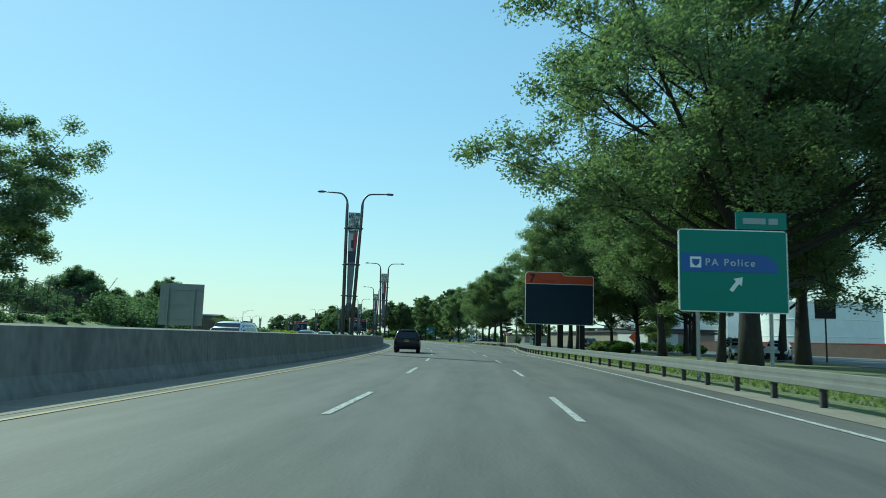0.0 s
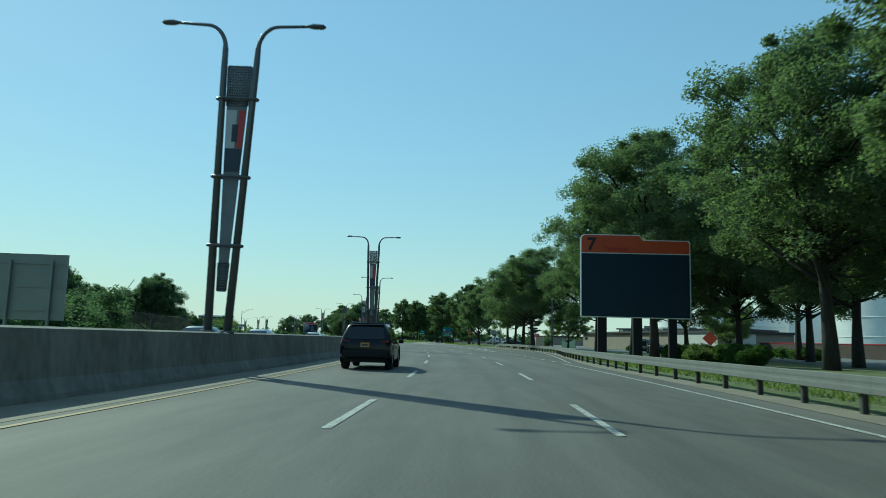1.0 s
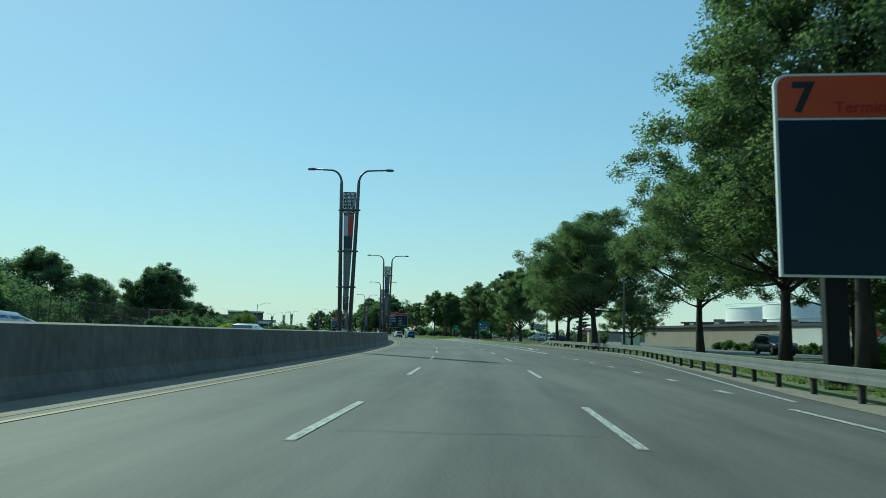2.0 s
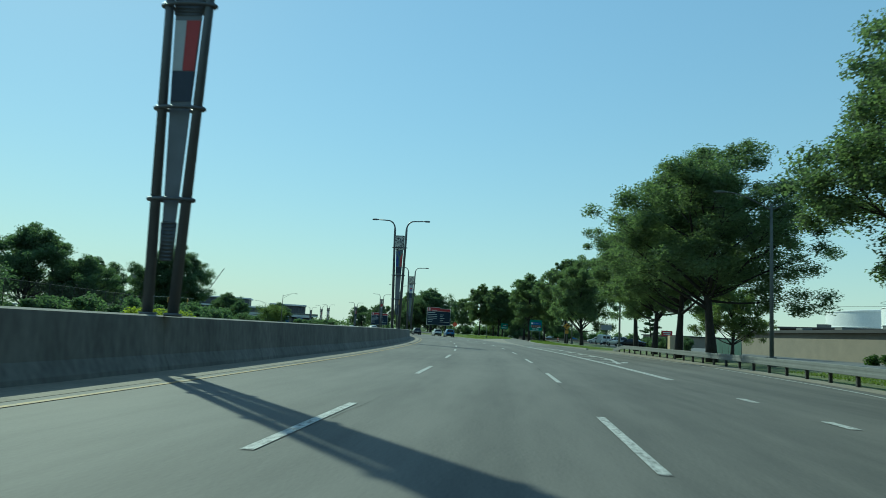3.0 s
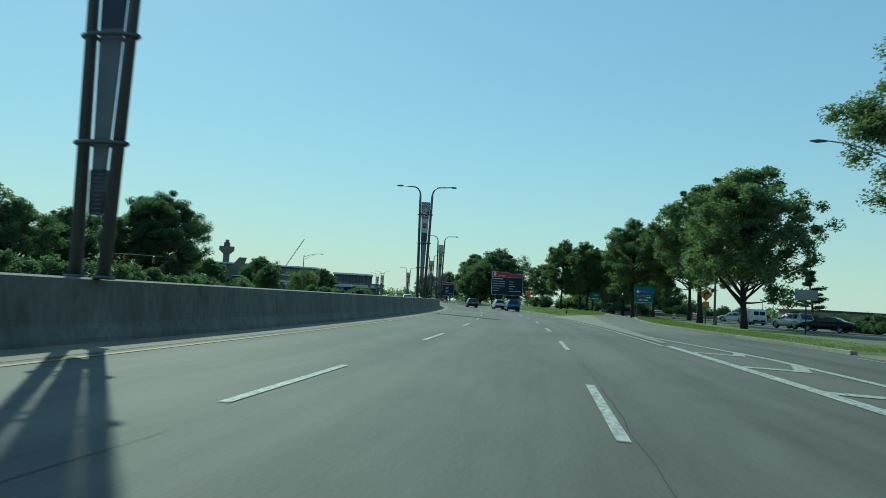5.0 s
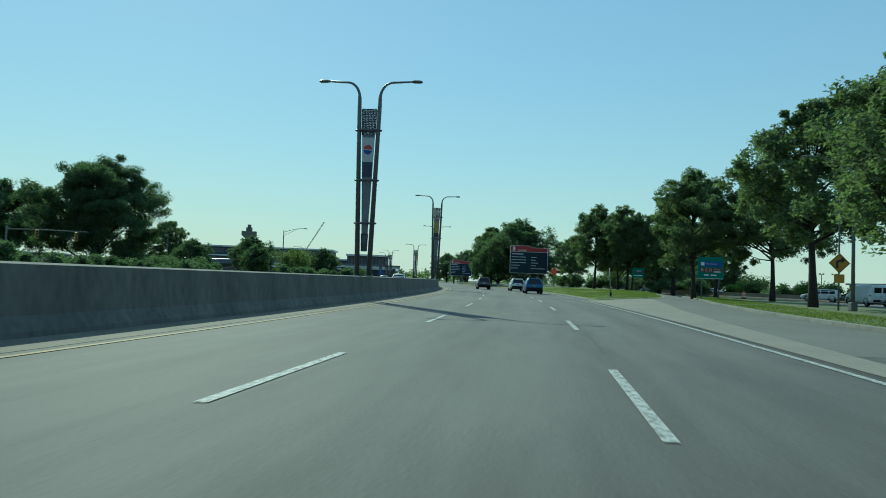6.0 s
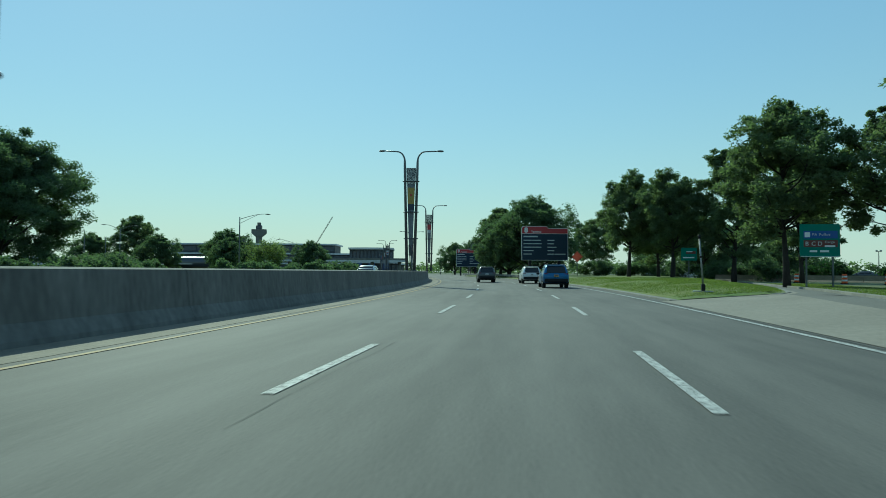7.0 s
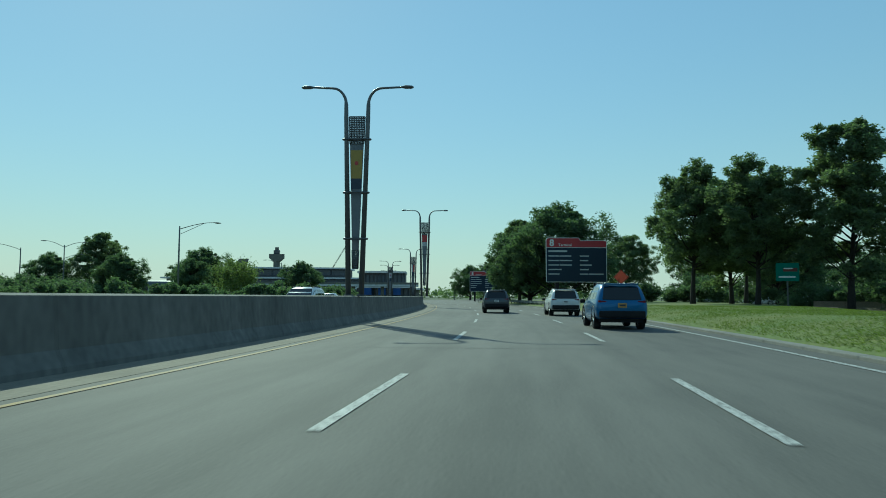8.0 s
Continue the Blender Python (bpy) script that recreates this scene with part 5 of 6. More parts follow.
# ---- hedges and bushes ----
def bush(name, spots, mat, label, per=260, size=0.14, seed=3, flat=0.8):
    """A bush of small leaves round a few stems."""
    x0, y0 = spots[0][0], spots[0][1]
    root = thing(name, label, "bush", "bushes", pose(x0, y0, 0.1))
    bm = bmesh.new()
    for x, y, z, r in spots:
        for k in range(3):
            tube(bm, [(x - x0, y - y0, -0.05), (x - x0 + r * 0.3 * math.cos(k * 2.1), y - y0 + r * 0.3 * math.sin(k * 2.1), z)], [0.03, 0.01], 5)
    tagged(part("stem", bm, BARK, root), kind="stuff")
    rng = np.random.default_rng(seed)
    rnd = random.Random(seed)
    lobes = [(x - x0 + rnd.gauss(0, 0.45) * r, y - y0 + rnd.gauss(0, 0.45) * r, max(0.25 * r, z + rnd.uniform(-0.75, 0.55) * r * flat), r * rnd.uniform(0.35, 0.7)) for x, y, z, r in spots for _ in range(5)]
    me = leaf_mesh("foliage", [(x - x0, y - y0, z * 0.9, r * 0.8) for x, y, z, r in spots] + lobes, per // 2, size * 1.25, mat, rng, flat)
    ob = new("foliage", me)
    ob.parent = root
    return root


def row(p, q, n, r, z, seed):
    rnd = random.Random(seed)
    return [(p[0] + (q[0] - p[0]) * i / n + rnd.uniform(-0.3, 0.3) * r, p[1] + (q[1] - p[1]) * i / n + rnd.uniform(-0.3, 0.3) * r, z * rnd.uniform(0.7, 1.1), r * rnd.uniform(0.75, 1.15)) for i in range(n + 1)]


bush("hedge", row((14.6, 63), (16.2, 73), 16, 0.9, 0.6, 1), LEAF_HEDGE, "rounded dark green hedge beside the terminal sign", 1500, 0.1)
bush("hedge", row((16.5, 76), (17.5, 90), 18, 0.85, 0.55, 2), LEAF_HEDGE, "low straggling green hedge under the trees", 1200, 0.1)
bush("shrub", row((14.2, 71), (17.5, 76), 5, 0.9, 0.6, 3), LEAF_B, "light green shrub beside the hedge", 1000, 0.1)
bush("hedge", row((33, 95), (27, 150), 26, 1.0, 0.6, 4), LEAF_HEDGE, "long clipped hedge beyond the service road", 300, 0.2)
bush("hedge", row((16.5, 192), (13, 216), 22, 1.25, 1.15, 5), LEAF_DARK, "tall clipped hedge behind the red sign", 1200, 0.13)
bush("hedge", row((-30, 322), (2, 310), 13, 3.0, 3.1, 90), LEAF_DARK, "tall dark hedge behind the car park", 500, 0.3, 91)
bush("shrub", row((10, 262), (2, 266), 4, 2.2, 1.2, 6), NEEDLE, "dark spreading evergreen shrub", 600, 0.25)
bush("shrub", row((-2.0, 268), (-5.0, 269.5), 2, 1.9, 1.3, 66), NEEDLE, "dark spreading evergreen shrub", 600, 0.25)
bush("shrub", row((14, 250), (20, 246), 3, 2.2, 1.3, 7), NEEDLE, "dark spreading evergreen shrub", 600, 0.25)
bush("flowering_bush", row((-26.8, 116), (-34.6, 132), 10, 1.0, 0.9, 8), LEAF_YELLOW, "yellow flowering bush beyond the opposite lanes", 500, 0.16)
# overgrown bank beyond the opposite lanes
for i, (p, q, n, r, z) in enumerate((((-32, 26), (-36, 66), 12, 1.5, 1.7), ((-36, 72), (-42, 104), 11, 2.6, 3.2), ((-46, 100), (-62, 140), 12, 3.0, 3.2), ((-36, 118), (-44, 150), 10, 1.5, 1.4), ((-46, 152), (-60, 190), 12, 1.7, 1.6), ((-62, 192), (-82, 232), 12, 1.5, 1.2), ((-70, 222), (-92, 256), 12, 1.6, 1.3), ((-66, 238), (-78, 272), 10, 1.4, 1.2), ((-62, 250), (-84, 300), 14, 1.6, 1.4), ((-100, 250), (-140, 300), 14, 2.4, 2.2), ((-84, 300), (-112, 350), 12, 1.8, 1.5))):
    bush("thicket", row(p, q, n, r, z, 20 + i), LEAF_DARK, "dense dark thicket on the bank beyond the median", 440, 0.29, 40 + i, 0.9)
bush("thicket", row((-43, 64), (-53, 94), 9, 2.2, 4.2, 33), LEAF_DARK, "dense dark thicket on the bank beyond the median", 440, 0.29, 53, 0.9)
bush("hedge", row((-38, 302), (-20, 295), 8, 2.2, 2.0, 95), LEAF_DARK, "dark shrubs behind the roadside trees", 440, 0.3, 96)
# added foliage, only there to darken the gap between the trunks
bush("hedge", row((-9.5, 267), (-17, 285), 9, 1.9, 1.9, 97), LEAF_DARK, "dark leafy filler added to darken the gap between the tree trunks", 500, 0.24, 98)
bush("shrub", row((-92, 286), (-101, 292), 6, 2.4, 5.4, 60), LEAF_B, "tall feathery shrub beyond the median", 420, 0.24, 61, 1.2)

# ---- sparse pine ----
def pine(x, y, h):
    root = thing("pine_tree", "sparse windblown pine with flat tiers of needles", "tree", "", pose(x, y, 0.1))
    rnd = random.Random(9)
    bm = tube(bmesh.new(), [(0, 0, -0.2), (-0.25, 0, h * 0.4), (-0.9, 0, h * 0.75), (-1.5, 0, h)], [0.22, 0.17, 0.1, 0.03], 8)
    clumps = []
    for i in range(36):
        z = h * (0.3 + 0.68 * (i // 4) / 9) + rnd.uniform(-0.55, 0.55)
        a, l = rnd.uniform(0, 6.28), (1.08 - i / 38) * 3.6 * rnd.uniform(0.55, 1.1)
        if rnd.random() < 0.42:
            continue
        l *= 1.0 + 0.35 * math.cos(a) * (1 if (i // 4) % 2 else -1)
        s = -1.5 * max(0, z / h - 0.2) / 0.8
        e = (s + l * math.cos(a), l * math.sin(a), z + 0.16 * l)
        tube(bm, [(s, 0, z), (s + (e[0] - s) * 0.5, e[1] * 0.5, z + 0.05 * l), e], [0.05, 0.035, 0.01], 5)
        for t in (0.35, 0.55, 0.75, 1.0):
            clumps.append((s + (e[0] - s) * t, e[1] * t, z + 0.16 * l * t, rnd.uniform(0.5, 1.05)))
    part("trunk", bm, BARK, root)
    ob = new("foliage", leaf_mesh("foliage", clumps, 170, 0.26, NEEDLE, np.random.default_rng(4), 0.42))
    ob.parent = root
    return root


pine(18.5, 262, 11.5)

# ---- fence on the bank ----
def fence(p, q, h, z, label):
    root = thing("fence", label, "fence", "fences", pose(p[0], p[1], z))
    d = Vector((q[0] - p[0], q[1] - p[1], 0))
    n = max(2, round(d.length / 2.6))
    for i in range(n + 1):
        c = d * i / n
        part("post", tube(bmesh.new(), [c, c + Vector((0, 0, h)), c + Vector((0.25, 0, h + 0.3))], 0.035, 6), POST, root)
    for zz in (0.1, h * 0.5, h):
        part("rail", tube(bmesh.new(), [Vector((0, 0, zz)), d + Vector((0, 0, zz))], 0.025, 6), POST, root)
    bm = bmesh.new()
    k = int(d.length / 0.16)
    for i in range(k):
        c = d * i / k
        tube(bm, [c + Vector((0, 0, 0.1)), c + Vector((0, 0, h))], 0.008, 3, False)
    tagged(part("pale", bm, POST, root, "thin close-set wires"), kind="stuff")
    return root


fence((-34, 34), (-37, 62), 2.8, 2.2, "dark steel mesh fence on top of the bank")
fence((-37, 62), (-46, 104), 2.6, 2.0, "dark steel mesh fence on top of the bank")
fence((-40, 100), (-56, 160), 2.6, 1.0, "dark steel mesh fence along the bank")
fence((-60, 172), (-86, 226), 1.8, 0.6, "dark steel mesh fence along the bank")

# ---- floodlight mast over the car park ----
def floodlight(x, y, h):
    root = thing("floodlight_mast", "tall slim steel mast with a bar of floodlights", "floodlight", "floodlight masts", pose(x, y, -0.1, 0, 0, -8))
    part("pole", tube(bmesh.new(), [(0, 0, 0), (0, 0, h / 2), (0, 0, h)], [0.17, 0.14, 0.1], 10), GALV, root)
    part("crossbar", tube(bmesh.new(), [(-0.75, 0, h - 0.1), (0.75, 0, h - 0.1)], 0.08, 6), GALV, root)
    for k in (-1, 1):
        part("lamp", box(bmesh.new(), (0.5 * k, -0.2, h + 0.1), (0.55, 0.4, 0.4), bevel=0.06), SIGN_BACK, root, "square floodlight")
    return root


floodlight(27.0, 402, 7.6)
floodlight(30.6, 402, 7.6)

# ---- traffic signal on the side road beyond the median ----
root = thing("traffic_signal", "traffic signal with two yellow heads on a long steel arm", "traffic light", "", pose(-89.5, 213, 0.1, 0, 0, 56))
part("pole", tube(bmesh.new(), [(0, 0, -0.2), (0, 0, 5.6)], [0.14, 0.11], 10), GALV, root)
part("arm", tube(bmesh.new(), [(0, 0, 5.2), (4, 0, 5.35), (9, 0, 5.4)], [0.09, 0.07, 0.05], 8), GALV, root)
for x in (3.2, 7.6):
    head = part("signal_head", box(bmesh.new(), (x, -0.12, 4.75), (0.36, 0.3, 1.1), bevel=0.04), SIGN_YELLOW, root, "yellow three-lamp signal head")
    for k in range(3):
        part("visor", tube(bmesh.new(), [(x, -0.27, 4.42 + 0.33 * k), (x, -0.5, 4.42 + 0.33 * k)], 0.13, 10), BLACK, head)

# ---- oil tanks and low buildings on the right ----
TANK = material("tank_paint", (0.8, 0.8, 0.78), 0.6, vary=0.08, scale=0.4, fine=3.0, bump=0.05)
BRICK = material("red_brick", (0.085, 0.06, 0.05), 0.9, vary=0.25, scale=1.5, fine=12)
STUCCO = material("tan_stucco", (0.26, 0.225, 0.175), 0.9, vary=0.15, scale=0.6, fine=8)
ROOF = material("bitumen_roof", (0.05, 0.05, 0.052), 0.9, vary=0.2, scale=0.6)
CLAD = material("pale_cladding", (0.55, 0.55, 0.52), 0.6, vary=0.12, scale=0.6, fine=5)
GREEN_MESH = material("green_screen", (0.03, 0.09, 0.07), 0.8, vary=0.2, scale=1.0)
PLYWOOD = material("plywood", (0.55, 0.42, 0.26), 0.8, vary=0.2, scale=1.2, fine=10, stretch=(1, 1, 6))
CONE = material("cone_orange", (0.75, 0.13, 0.02), 0.6, vary=0.1)


def tank(x, y, r, h):
    root = thing("storage_tank", "large white cylindrical fuel tank", "tank", "storage tanks", pose(x, y, -0.1))
    bm = tube(bmesh.new(), [(0, 0, 0), (0, 0, h)], r, 48, False)
    part("shell", bm, TANK, root, "white painted steel shell")
    bm = tube(bmesh.new(), [(0, 0, h), (0, 0, h + 0.5), (0, 0, h + 1.1)], [r, r * 0.7, 0.2], 48)
    part("roof", bm, TANK, root)
    for z in (h * 0.33, h * 0.66, h - 0.15):
        ring = [(r * 1.003 * math.cos(2 * math.pi * k / 48), r * 1.003 * math.sin(2 * math.pi * k / 48), z) for k in range(49)]
        part("hoop", tube(bmesh.new(), ring, 0.09, 4, False), TANK, root)
    ring = [((r + 0.06) * math.cos(2 * math.pi * k / 48), (r + 0.06) * math.sin(2 * math.pi * k / 48), h + 1.0) for k in range(49)]
    part("handrail", tube(bmesh.new(), ring, 0.04, 4, False), GALV, root)
    return root


tank(74, 262, 14, 11.0)
tank(72, 226, 13.5, 10.5)
tank(104, 204, 16, 14.0)
tank(98, 250, 14, 12.5)


def low_building(m, w, d, h, label, wall_mat, bays, roof_over=0.6, shutters=False, plant=True):
    """A long low building with a flat roof, windows and rooftop plant."""
    root = thing("building", label, "building", "low buildings", m)
    part("wall", box(bmesh.new(), (0, 0, h / 2), (w, d, h)), wall_mat, root)
    part("roof", box(bmesh.new(), (0, 0, h + 0.2), (w + 2 * roof_over, d + 2 * roof_over, 0.4), bevel=0.03), ROOF, root, "dark flat roof")
    for i in range(bays):
        x = -w / 2 + w * (i + 0.5) / bays
        if shutters:
            part("door", boxed((x, -d / 2 - 0.03, h * 0.4), (w / bays * 0.75, 0.08, h * 0.78)), CLAD, root, "pale roller door")
        else:
            win = part("window", boxed((x, -d / 2 - 0.02, h * 0.58), (w / bays * 0.62, 0.08, h * 0.36)), GLASS_BLUE, root)
            part("sill", boxed((x, -d / 2 - 0.06, h * 0.38), (w / bays * 0.68, 0.14, 0.08)), CLAD, win)
    if plant:
        for i in range(max(2, bays // 3)):
            x = -w / 2 + w * (i + 0.6) / max(2, bays // 3)
            part("roof_unit", box(bmesh.new(), (x, 0, h + 0.85), (2.2, 1.6, 0.9), bevel=0.05), GALV, root, "grey rooftop unit")
    return root


low_building(pose(40, 176, 0, 0, 0, 98), 62, 18, 3.5, "long tan building with a dark overhanging flat roof", STUCCO, 16)
low_building(pose(37, 138, 0, 0, 0, 100), 14, 6, 3.2, "pale shed with a row of roller doors", CLAD, 8, 0.2, True, False)
low_building(pose(60, 225, 0, 0, 0, 130), 40, 14, 5.5, "brick building with a flat roof", BRICK, 10)
low_building(pose(70, 350, 0, 0, 0, 200), 90, 20, 3.6, "long tan shed in the distance", STUCCO, 18, 0.6, False, False)
low_building(pose(120, 330, 0, 0, 0, 215), 80, 20, 5.0, "wide pale hangar in the distance", CLAD, 12)

root = thing("brick_wall", "low dark red brick wall in front of the tanks", "wall", "", pose(52, 120, 0, 0, 0, 100))
part("wall_body", box(bmesh.new(), (0, 0, 1.0), (110, 0.4, 2.0)), BRICK, root)
part("coping", box(bmesh.new(), (0, 0, 2.06), (110.2, 0.5, 0.12)), SIGN_RED, root, "red painted coping")
root = thing("hoarding", "green mesh screen fence round a works site", "fence", "fences", pose(20.5, 176, 0.1, 0, 0, 96))
for i in range(4, 9):
    part("screen", boxed((-10.5 + 2.6 * i, 0, 1.0), (2.5, 0.04, 2.0)), GREEN_MESH, root)
    part("post", tube(bmesh.new(), [(-11.8 + 2.6 * i, 0, 0), (-11.8 + 2.6 * i, 0, 2.15)], 0.04, 6), GALV, root)
root = thing("plywood_box", "bare plywood hoarding box on the grass", "hoarding", "", pose(14.1, 187.0, 0.1, 0, 0, 10))
part("panel", box(bmesh.new(), (0, 0, 1.1), (2.0, 1.2, 2.2), bevel=0.02), PLYWOOD, root)
root = thing("concrete_block", "pale concrete block at the end of the guard rail", "concrete block", "", pose(7.9, 158, 0.12, 0, 0, 10))
part("block", box(bmesh.new(), (0, 0, 0.3), (0.55, 0.5, 0.6), bevel=0.04), CONCRETE, root)


def jersey(p, q, n):
    d = Vector((q[0] - p[0], q[1] - p[1], 0))
    ang = math.degrees(math.atan2(d.y, d.x))
    first = None
    for i in range(n):
        c = Vector((p[0], p[1], 0.1)) + d * (i + 0.5) / n
        m = pose(c.x, c.y, 0.1, 0, 0, ang + 90)
        if first is None:
            first = thing("jersey_barrier", "pale precast concrete road-works barrier", "barrier", "road-works barriers", m)
            l = d.length / n - 0.06
            sec = [(-0.3, 0), (0.3, 0), (0.3, 0.08), (0.14, 0.3), (0.09, 0.82), (-0.09, 0.82), (-0.14, 0.3), (-0.3, 0.08)]
            part("block", prism(bmesh.new(), sec, l, Matrix.Translation((0, -l / 2, 0))), SHOULDER, first)
        else:
            copy_thing(first, m)


jersey((-16, 276), (14, 250), 12)


def cone(x, y, first=[]):
    if first:
        return copy_thing(first[0], pose(x, y, 0.13))
    root = thing("traffic_drum", "orange and white road-works drum", "traffic cone", "traffic drums", pose(x, y, 0.13))
    part("base", tube(bmesh.new(), [(0, 0, 0), (0, 0, 0.08)], 0.36, 10), TYRE, root)
    for i in range(5):
        part("band", tube(bmesh.new(), [(0, 0, 0.08 + 0.18 * i), (0, 0, 0.26 + 0.18 * i)], [0.27 - 0.012 * i, 0.26 - 0.012 * i], 12), CONE if i % 2 == 0 else LETTER, root)
    first.append(root)
    return root


for x, y in ((9.0, 247), (-4.6, 252), (-1.4, 250), (-8, 259)):
    cone(x, y)

# leaning slim pole on a footed stand, on the island
root = thing("delineator_pole", "slim pale leaning pole on a black footed stand", "pole", "", pose(-16.71, 206.66, 0.36, 0, 0, 15))
part("stand", box(bmesh.new(), (0, 0, 0.17), (0.15, 0.15, 0.28), bevel=0.02), TRIM, root, "black plastic stand")
for a in (0, 90, 180, 270):
    part("foot", box(bmesh.new(), (0.3, 0, 0.02), (0.5, 0.05, 0.03), pose(0, 0, 0, 0, 0, a + 30), 0.008), CLAD, root, "thin pale foot")
part("pole", tube(bmesh.new(), [(0, 0, 0.25), (-0.14, 0, 2.25)], [0.04, 0.032], 8), SIGN_BACK, root, "pale slim tube")
part("clamp", tube(bmesh.new(), [(-0.08, 0, 1.4), (-0.085, 0, 1.48)], 0.05, 8), TRIM, root)
part("cap", tube(bmesh.new(), [(-0.14, 0, 2.2), (-0.145, 0, 2.36)], [0.06, 0.05], 8), TRIM, root)

# ---- the airport in the distance, beyond the median ----
def terminal(m, length, depth, tiers, label):
    """Glass storeys set back one above the other, each under a pale overhanging roof edge that bows forward."""
    root = thing("terminal_building", label, "building", "terminal buildings", m)
    z0 = 0.0
    for i, z1 in enumerate(tiers):
        long, deep, shift = length * (1 - 0.16 * i), depth * (1 - 0.2 * i), -0.06 * length * i
        bow = lambda u: -deep / 2 - deep * 0.16 * (1 - u * u)
        front = [(shift + long / 2 * u, bow(u)) for u in [-1 + k / 6 for k in range(13)]]
        ring = front + [(shift + long / 2, deep / 2), (shift - long / 2, deep / 2)]
        storey = part("storey", upright(ring, z0, z1 - 0.9), TERMINAL, root, "dark storey behind glass")
        for (xa, ya), (xb, yb) in zip(front, front[1:]):
            d = Vector((xb - xa, yb - ya, 0))
            mm = Matrix.Translation(((xa + xb) / 2, (ya + yb) / 2, 0)) @ pose(0, 0, 0, 0, 0, math.degrees(math.atan2(d.y, d.x)))
            part("window", box(bmesh.new(), (0, -0.12, z0 + (z1 - z0) * 0.48), (d.length - 0.8, 0.16, (z1 - z0) * 0.5), mm), GLASS_BLUE, storey)
        wide = [(x * 1.04, y - 2.2) for x, y in front] + [(x * 1.04, y + 2.0) for x, y in ring[-2:]]
        part("roof", upright(wide, z1 - 0.9, z1), ROOF_PALE, root, "pale overhanging roof edge")
        z0 = z1
    return root


def upright(ring, z0, z1):
    """A solid with an upright wall over an outline in plan."""
    bm = bmesh.new()
    lo, hi = [bm.verts.new((x, y, z0)) for x, y in ring], [bm.verts.new((x, y, z1)) for x, y in ring]
    bm.faces.new(lo[::-1])
    bm.faces.new(hi)
    for i in range(len(ring)):
        j = (i + 1) % len(ring)
        bm.faces.new((lo[i], lo[j], hi[j], hi[i]))
    bmesh.ops.recalc_face_normals(bm, faces=bm.faces)
    return bm


ROOF_PALE = material("pale_roof", (0.6, 0.6, 0.6), 0.75, vary=0.15, scale=0.1, fine=1.0, bump=0.05)
terminal(pose(-272, 556, 0, 0, 0, 22), 150, 44, (6.0, 12.0, 18.0), "long glass terminal with stepped pale roof edges")
wing = terminal(pose(-180, 500, 0, 0, 0, 24), 26, 24, (6.0, 13.0), "low dark glass terminal wing hung with blue banners")
for x in (-7.5, -1.0, 6.0):
    part("banner", boxed((x, -17.0, 3.4), (3.4, 0.1, 3.2)), SIGN_BLUE, wing, "plain blue banner")
terminal(pose(-440, 480, 0, 0, 0, 40), 110, 40, (5.0, 9.0), "distant low terminal with flat pale roofs")

root = thing("viaduct", "elevated concrete roadway on round piers before the terminal", "viaduct", "", pose(-192, 463, 0, 0, 0, 26))
part("deck", box(bmesh.new(), (0, 0, 6.0), (84, 7, 0.9), bevel=0.1), ROOF_PALE, root)
part("parapet", box(bmesh.new(), (0, -3.4, 6.9), (84, 0.3, 0.9)), CONCRETE, root)
for i in range(7):
    part("pier", tube(bmesh.new(), [(-39 + 13 * i, 0, 0), (-39 + 13 * i, 0, 5.6)], 0.8, 10), CONCRETE, root)

# parked airliner, its tail fin above the bushes
root = thing("airliner", "parked grey airliner with a tall grey tail fin", "aircraft", "", pose(-244, 425, 0, 0, 0, 30))
part("fuselage", tube(bmesh.new(), [(-24, 0, 4.9), (-22, 0, 4.8), (-17, 0, 4.6), (14, 0, 4.6), (24, 0, 5.6), (31, 0, 6.6)], [0.6, 1.9, 2.7, 2.7, 1.9, 0.5], 14), CAR_GREY, root, "", True)
part("tail_fin", prism(bmesh.new(), [(21, 6.8), (29.5, 7.2), (32.5, 17.0), (28.6, 17.0)], 0.5, Matrix.Translation((0, -0.25, 0))), CAR_GREY, root, "tall swept grey tail fin")
for sgn in (-1, 1):
    bm = prism(bmesh.new(), [(-6, 0), (5, 0), (13, 24), (9, 24)], 0.6, pose(0, 0, 3.6, 90 if sgn < 0 else -90, 0, 0))
    part("wing", bm, SIGN_BACK, root)
    part("engine", tube(bmesh.new(), [(-6, sgn * 8, 2.6), (-1, sgn * 8, 2.6)], [1.5, 1.1], 12), SIGN_BACK, root, "", True)
    part("tailplane", prism(bmesh.new(), [(25, 0), (30, 0), (33, 9), (30.5, 9)], 0.3, pose(0, 0, 7.2, 90 if sgn < 0 else -90, 0, 0)), CAR_WHITE, root)
    part("landing_gear", tube(bmesh.new(), [(1, sgn * 3, 0), (1, sgn * 3, 3.0)], 0.5, 8), TYRE, root)
part("nose_gear", tube(bmesh.new(), [(-19, 0, 0), (-19, 0, 2.6)], 0.4, 8), TYRE, root)

root = thing("control_tower", "tall pale control tower with a wide cab", "tower", "", pose(-876, 1356, 0, 0, 0, 30))
part("shaft", box(bmesh.new(), (0, 0, 38), (12, 12, 76), bevel=1.5), CONCRETE, root)
part("cab", prism(bmesh.new(), [(-7, 70), (7, 70), (14.5, 77), (14.5, 85), (-14.5, 85), (-14.5, 77)], 15, Matrix.Translation((0, -7.5, 0))), CONCRETE, root)
part("cab_glass", box(bmesh.new(), (0, 0, 89), (12, 12, 8), bevel=1.0), GLASS_BLUE, root)
part("cab_roof", box(bmesh.new(), (0, 0, 96), (7, 7, 6), bevel=1.0), CONCRETE, root)

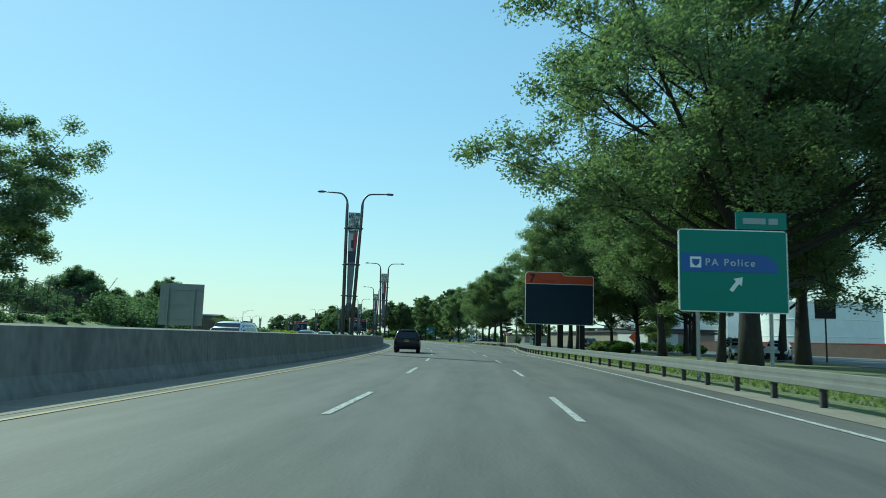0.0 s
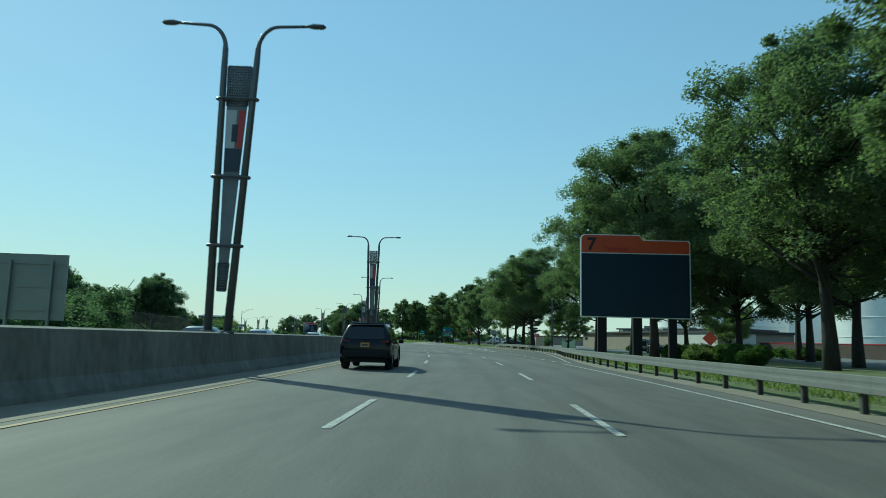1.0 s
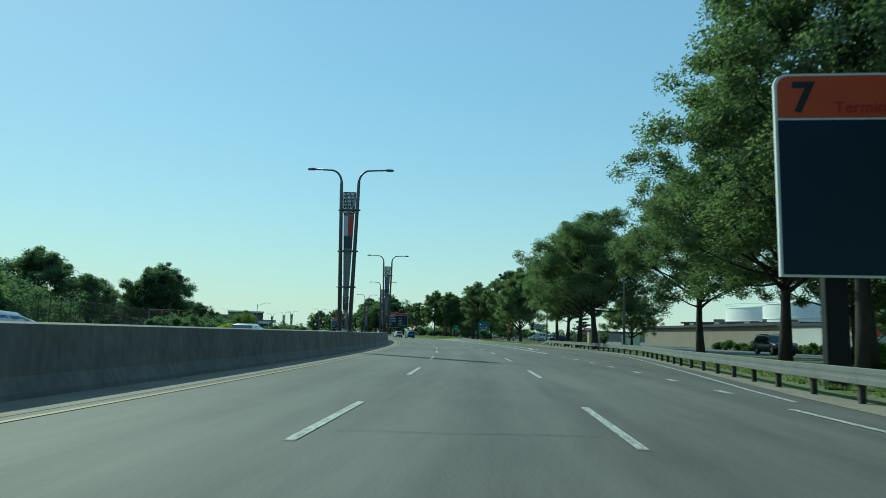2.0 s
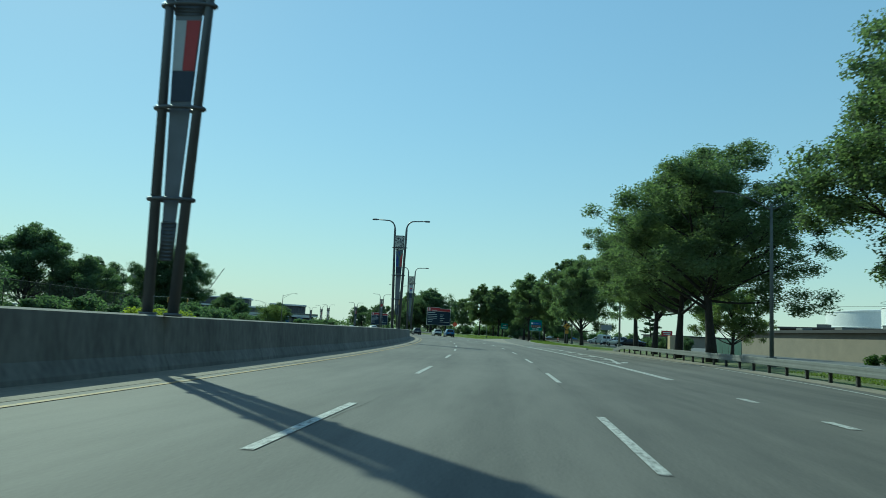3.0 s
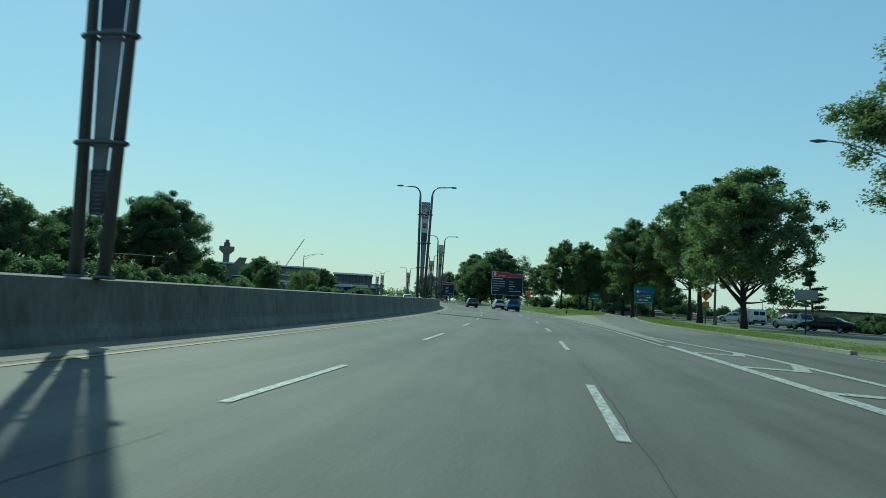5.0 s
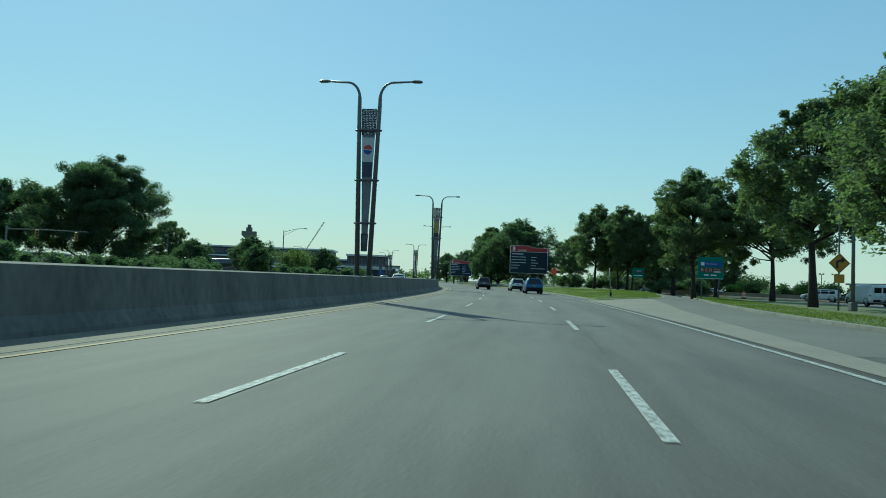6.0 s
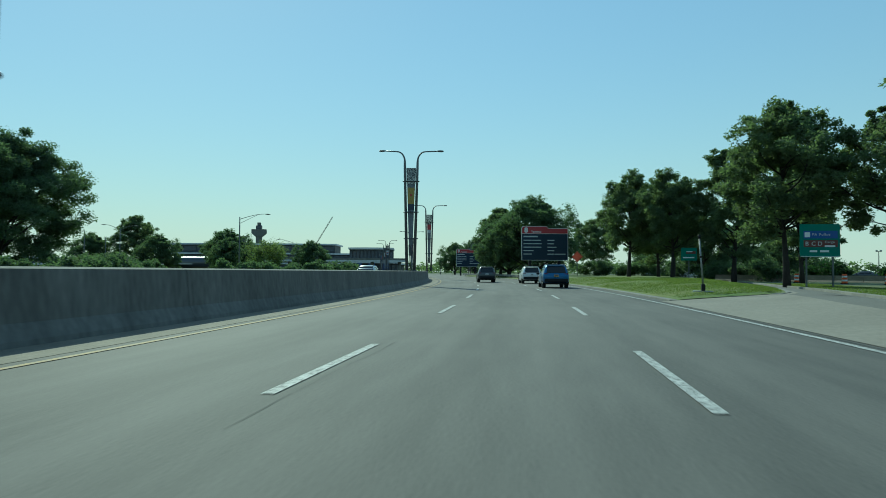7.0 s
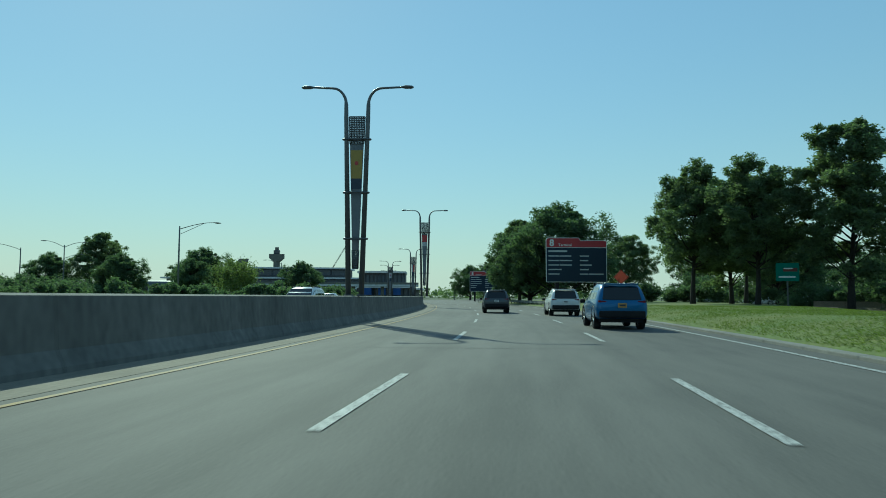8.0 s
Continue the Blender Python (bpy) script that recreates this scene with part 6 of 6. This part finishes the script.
root = thing("crane", "lattice boom crane on the far apron", "crane", "", pose(-528, 971, 0, 0, 0, 28))
part("cab", box(bmesh.new(), (0, 0, 3), (5, 7, 5), bevel=0.3), SIGN_YELLOW, root)
bm = bmesh.new()
for a, b in ((-0.6, -0.6), (0.6, -0.6), (0.6, 0.6), (-0.6, 0.6)):
    tube(bm, [(a, b, 4), (41 + a, b, 74)], 0.22, 4)
for i in range(16):
    t, u = i / 16, (i + 1) / 16
    for b in (-0.6, 0.6):
        tube(bm, [(41 * t - 0.6, b, 4 + 70 * t), (41 * u + 0.6, b, 4 + 70 * u)], 0.12, 3)
part("boom", bm, POST, root, "lattice boom")

# far woods, one mass of foliage along the horizon
rng = np.random.default_rng(77)
clumps = []
for i in range(420):
    a = rng.uniform(-62, 40)
    d = rng.uniform(520, 900)
    x, y = -20 + d * math.sin(radians(a)), 150 + d * math.cos(radians(a))
    clumps.append((x, y, rng.uniform(1, 6), rng.uniform(4, 8)))
tagged(new("far_woods", leaf_mesh("far_woods", clumps, 60, 2.6, LEAF, rng, 0.8)), "hazy dark green line of far trees", "trees", "", "stuff")
# trees that close the view along the road
for k, x, y, s, t in (("e", -78, 395, 1.0, 10), ("b", -66, 372, 0.9, 60), ("e", -95, 410, 1.0, 130), ("a", -58, 350, 0.85, 20), ("c", -30, 345, 0.9, 220), ("b", -10, 330, 0.85, 300), ("e", -110, 430, 0.95, 200), ("c", -44, 352, 0.9, 80)):
    tree(k, x, y, s, t, "distant dark green tree where the road bends", "distant trees")

# ---- grass blades beside the road ----
def tufts(name, o0, o1, y0, y1, n, seed, z, h, label, lift=None):
    rng = np.random.default_rng(seed)
    ys = rng.uniform(y0, y1, n)
    f = lambda v, y: v(y) if callable(v) else v
    spots = [(f(o0, y) + u * (f(o1, y) - f(o0, y)), y) for y, u in zip(ys, rng.random(n))]
    base = np.array([on_road(o, y, z + (lift(o, y) if lift else 0.0)) for o, y in spots])
    a = rng.uniform(0, 6.28, n)
    d = np.stack([np.cos(a), np.sin(a), np.zeros(n)], 1) * 0.02
    tip = base + np.stack([rng.normal(0, 0.04, n), rng.normal(0, 0.04, n), h * rng.uniform(0.5, 1.3, n)], 1)
    v = np.stack([base - d, base + d, tip], 1).reshape(-1, 3)
    me = bpy.data.meshes.new(name)
    me.from_pydata(v.tolist(), [], np.arange(3 * n).reshape(-1, 3).tolist())
    me.materials.append(BLADE)
    return tagged(new(name, me), label, "grass", "", "stuff")


tufts("grass", lambda y: RAIL_O(y) + 0.4, lambda y: RAIL_O(y) + 7, 5, 110, 36000, 5, 0.13, 0.12, "uneven green grass behind the guard rail")
tufts("grass", lambda y: 8.6, lambda y: RAMP_L(y) - 0.3, 203, 250, 70000, 6, -0.02, 0.06, "short green grass of the island", mound)
tufts("grass", lambda y: RAMP_R(y) + 0.4, lambda y: RAMP_R(y) + 5, 152, 240, 26000, 7, 0.13, 0.08, "short green grass beside the ramp kerb", bank)
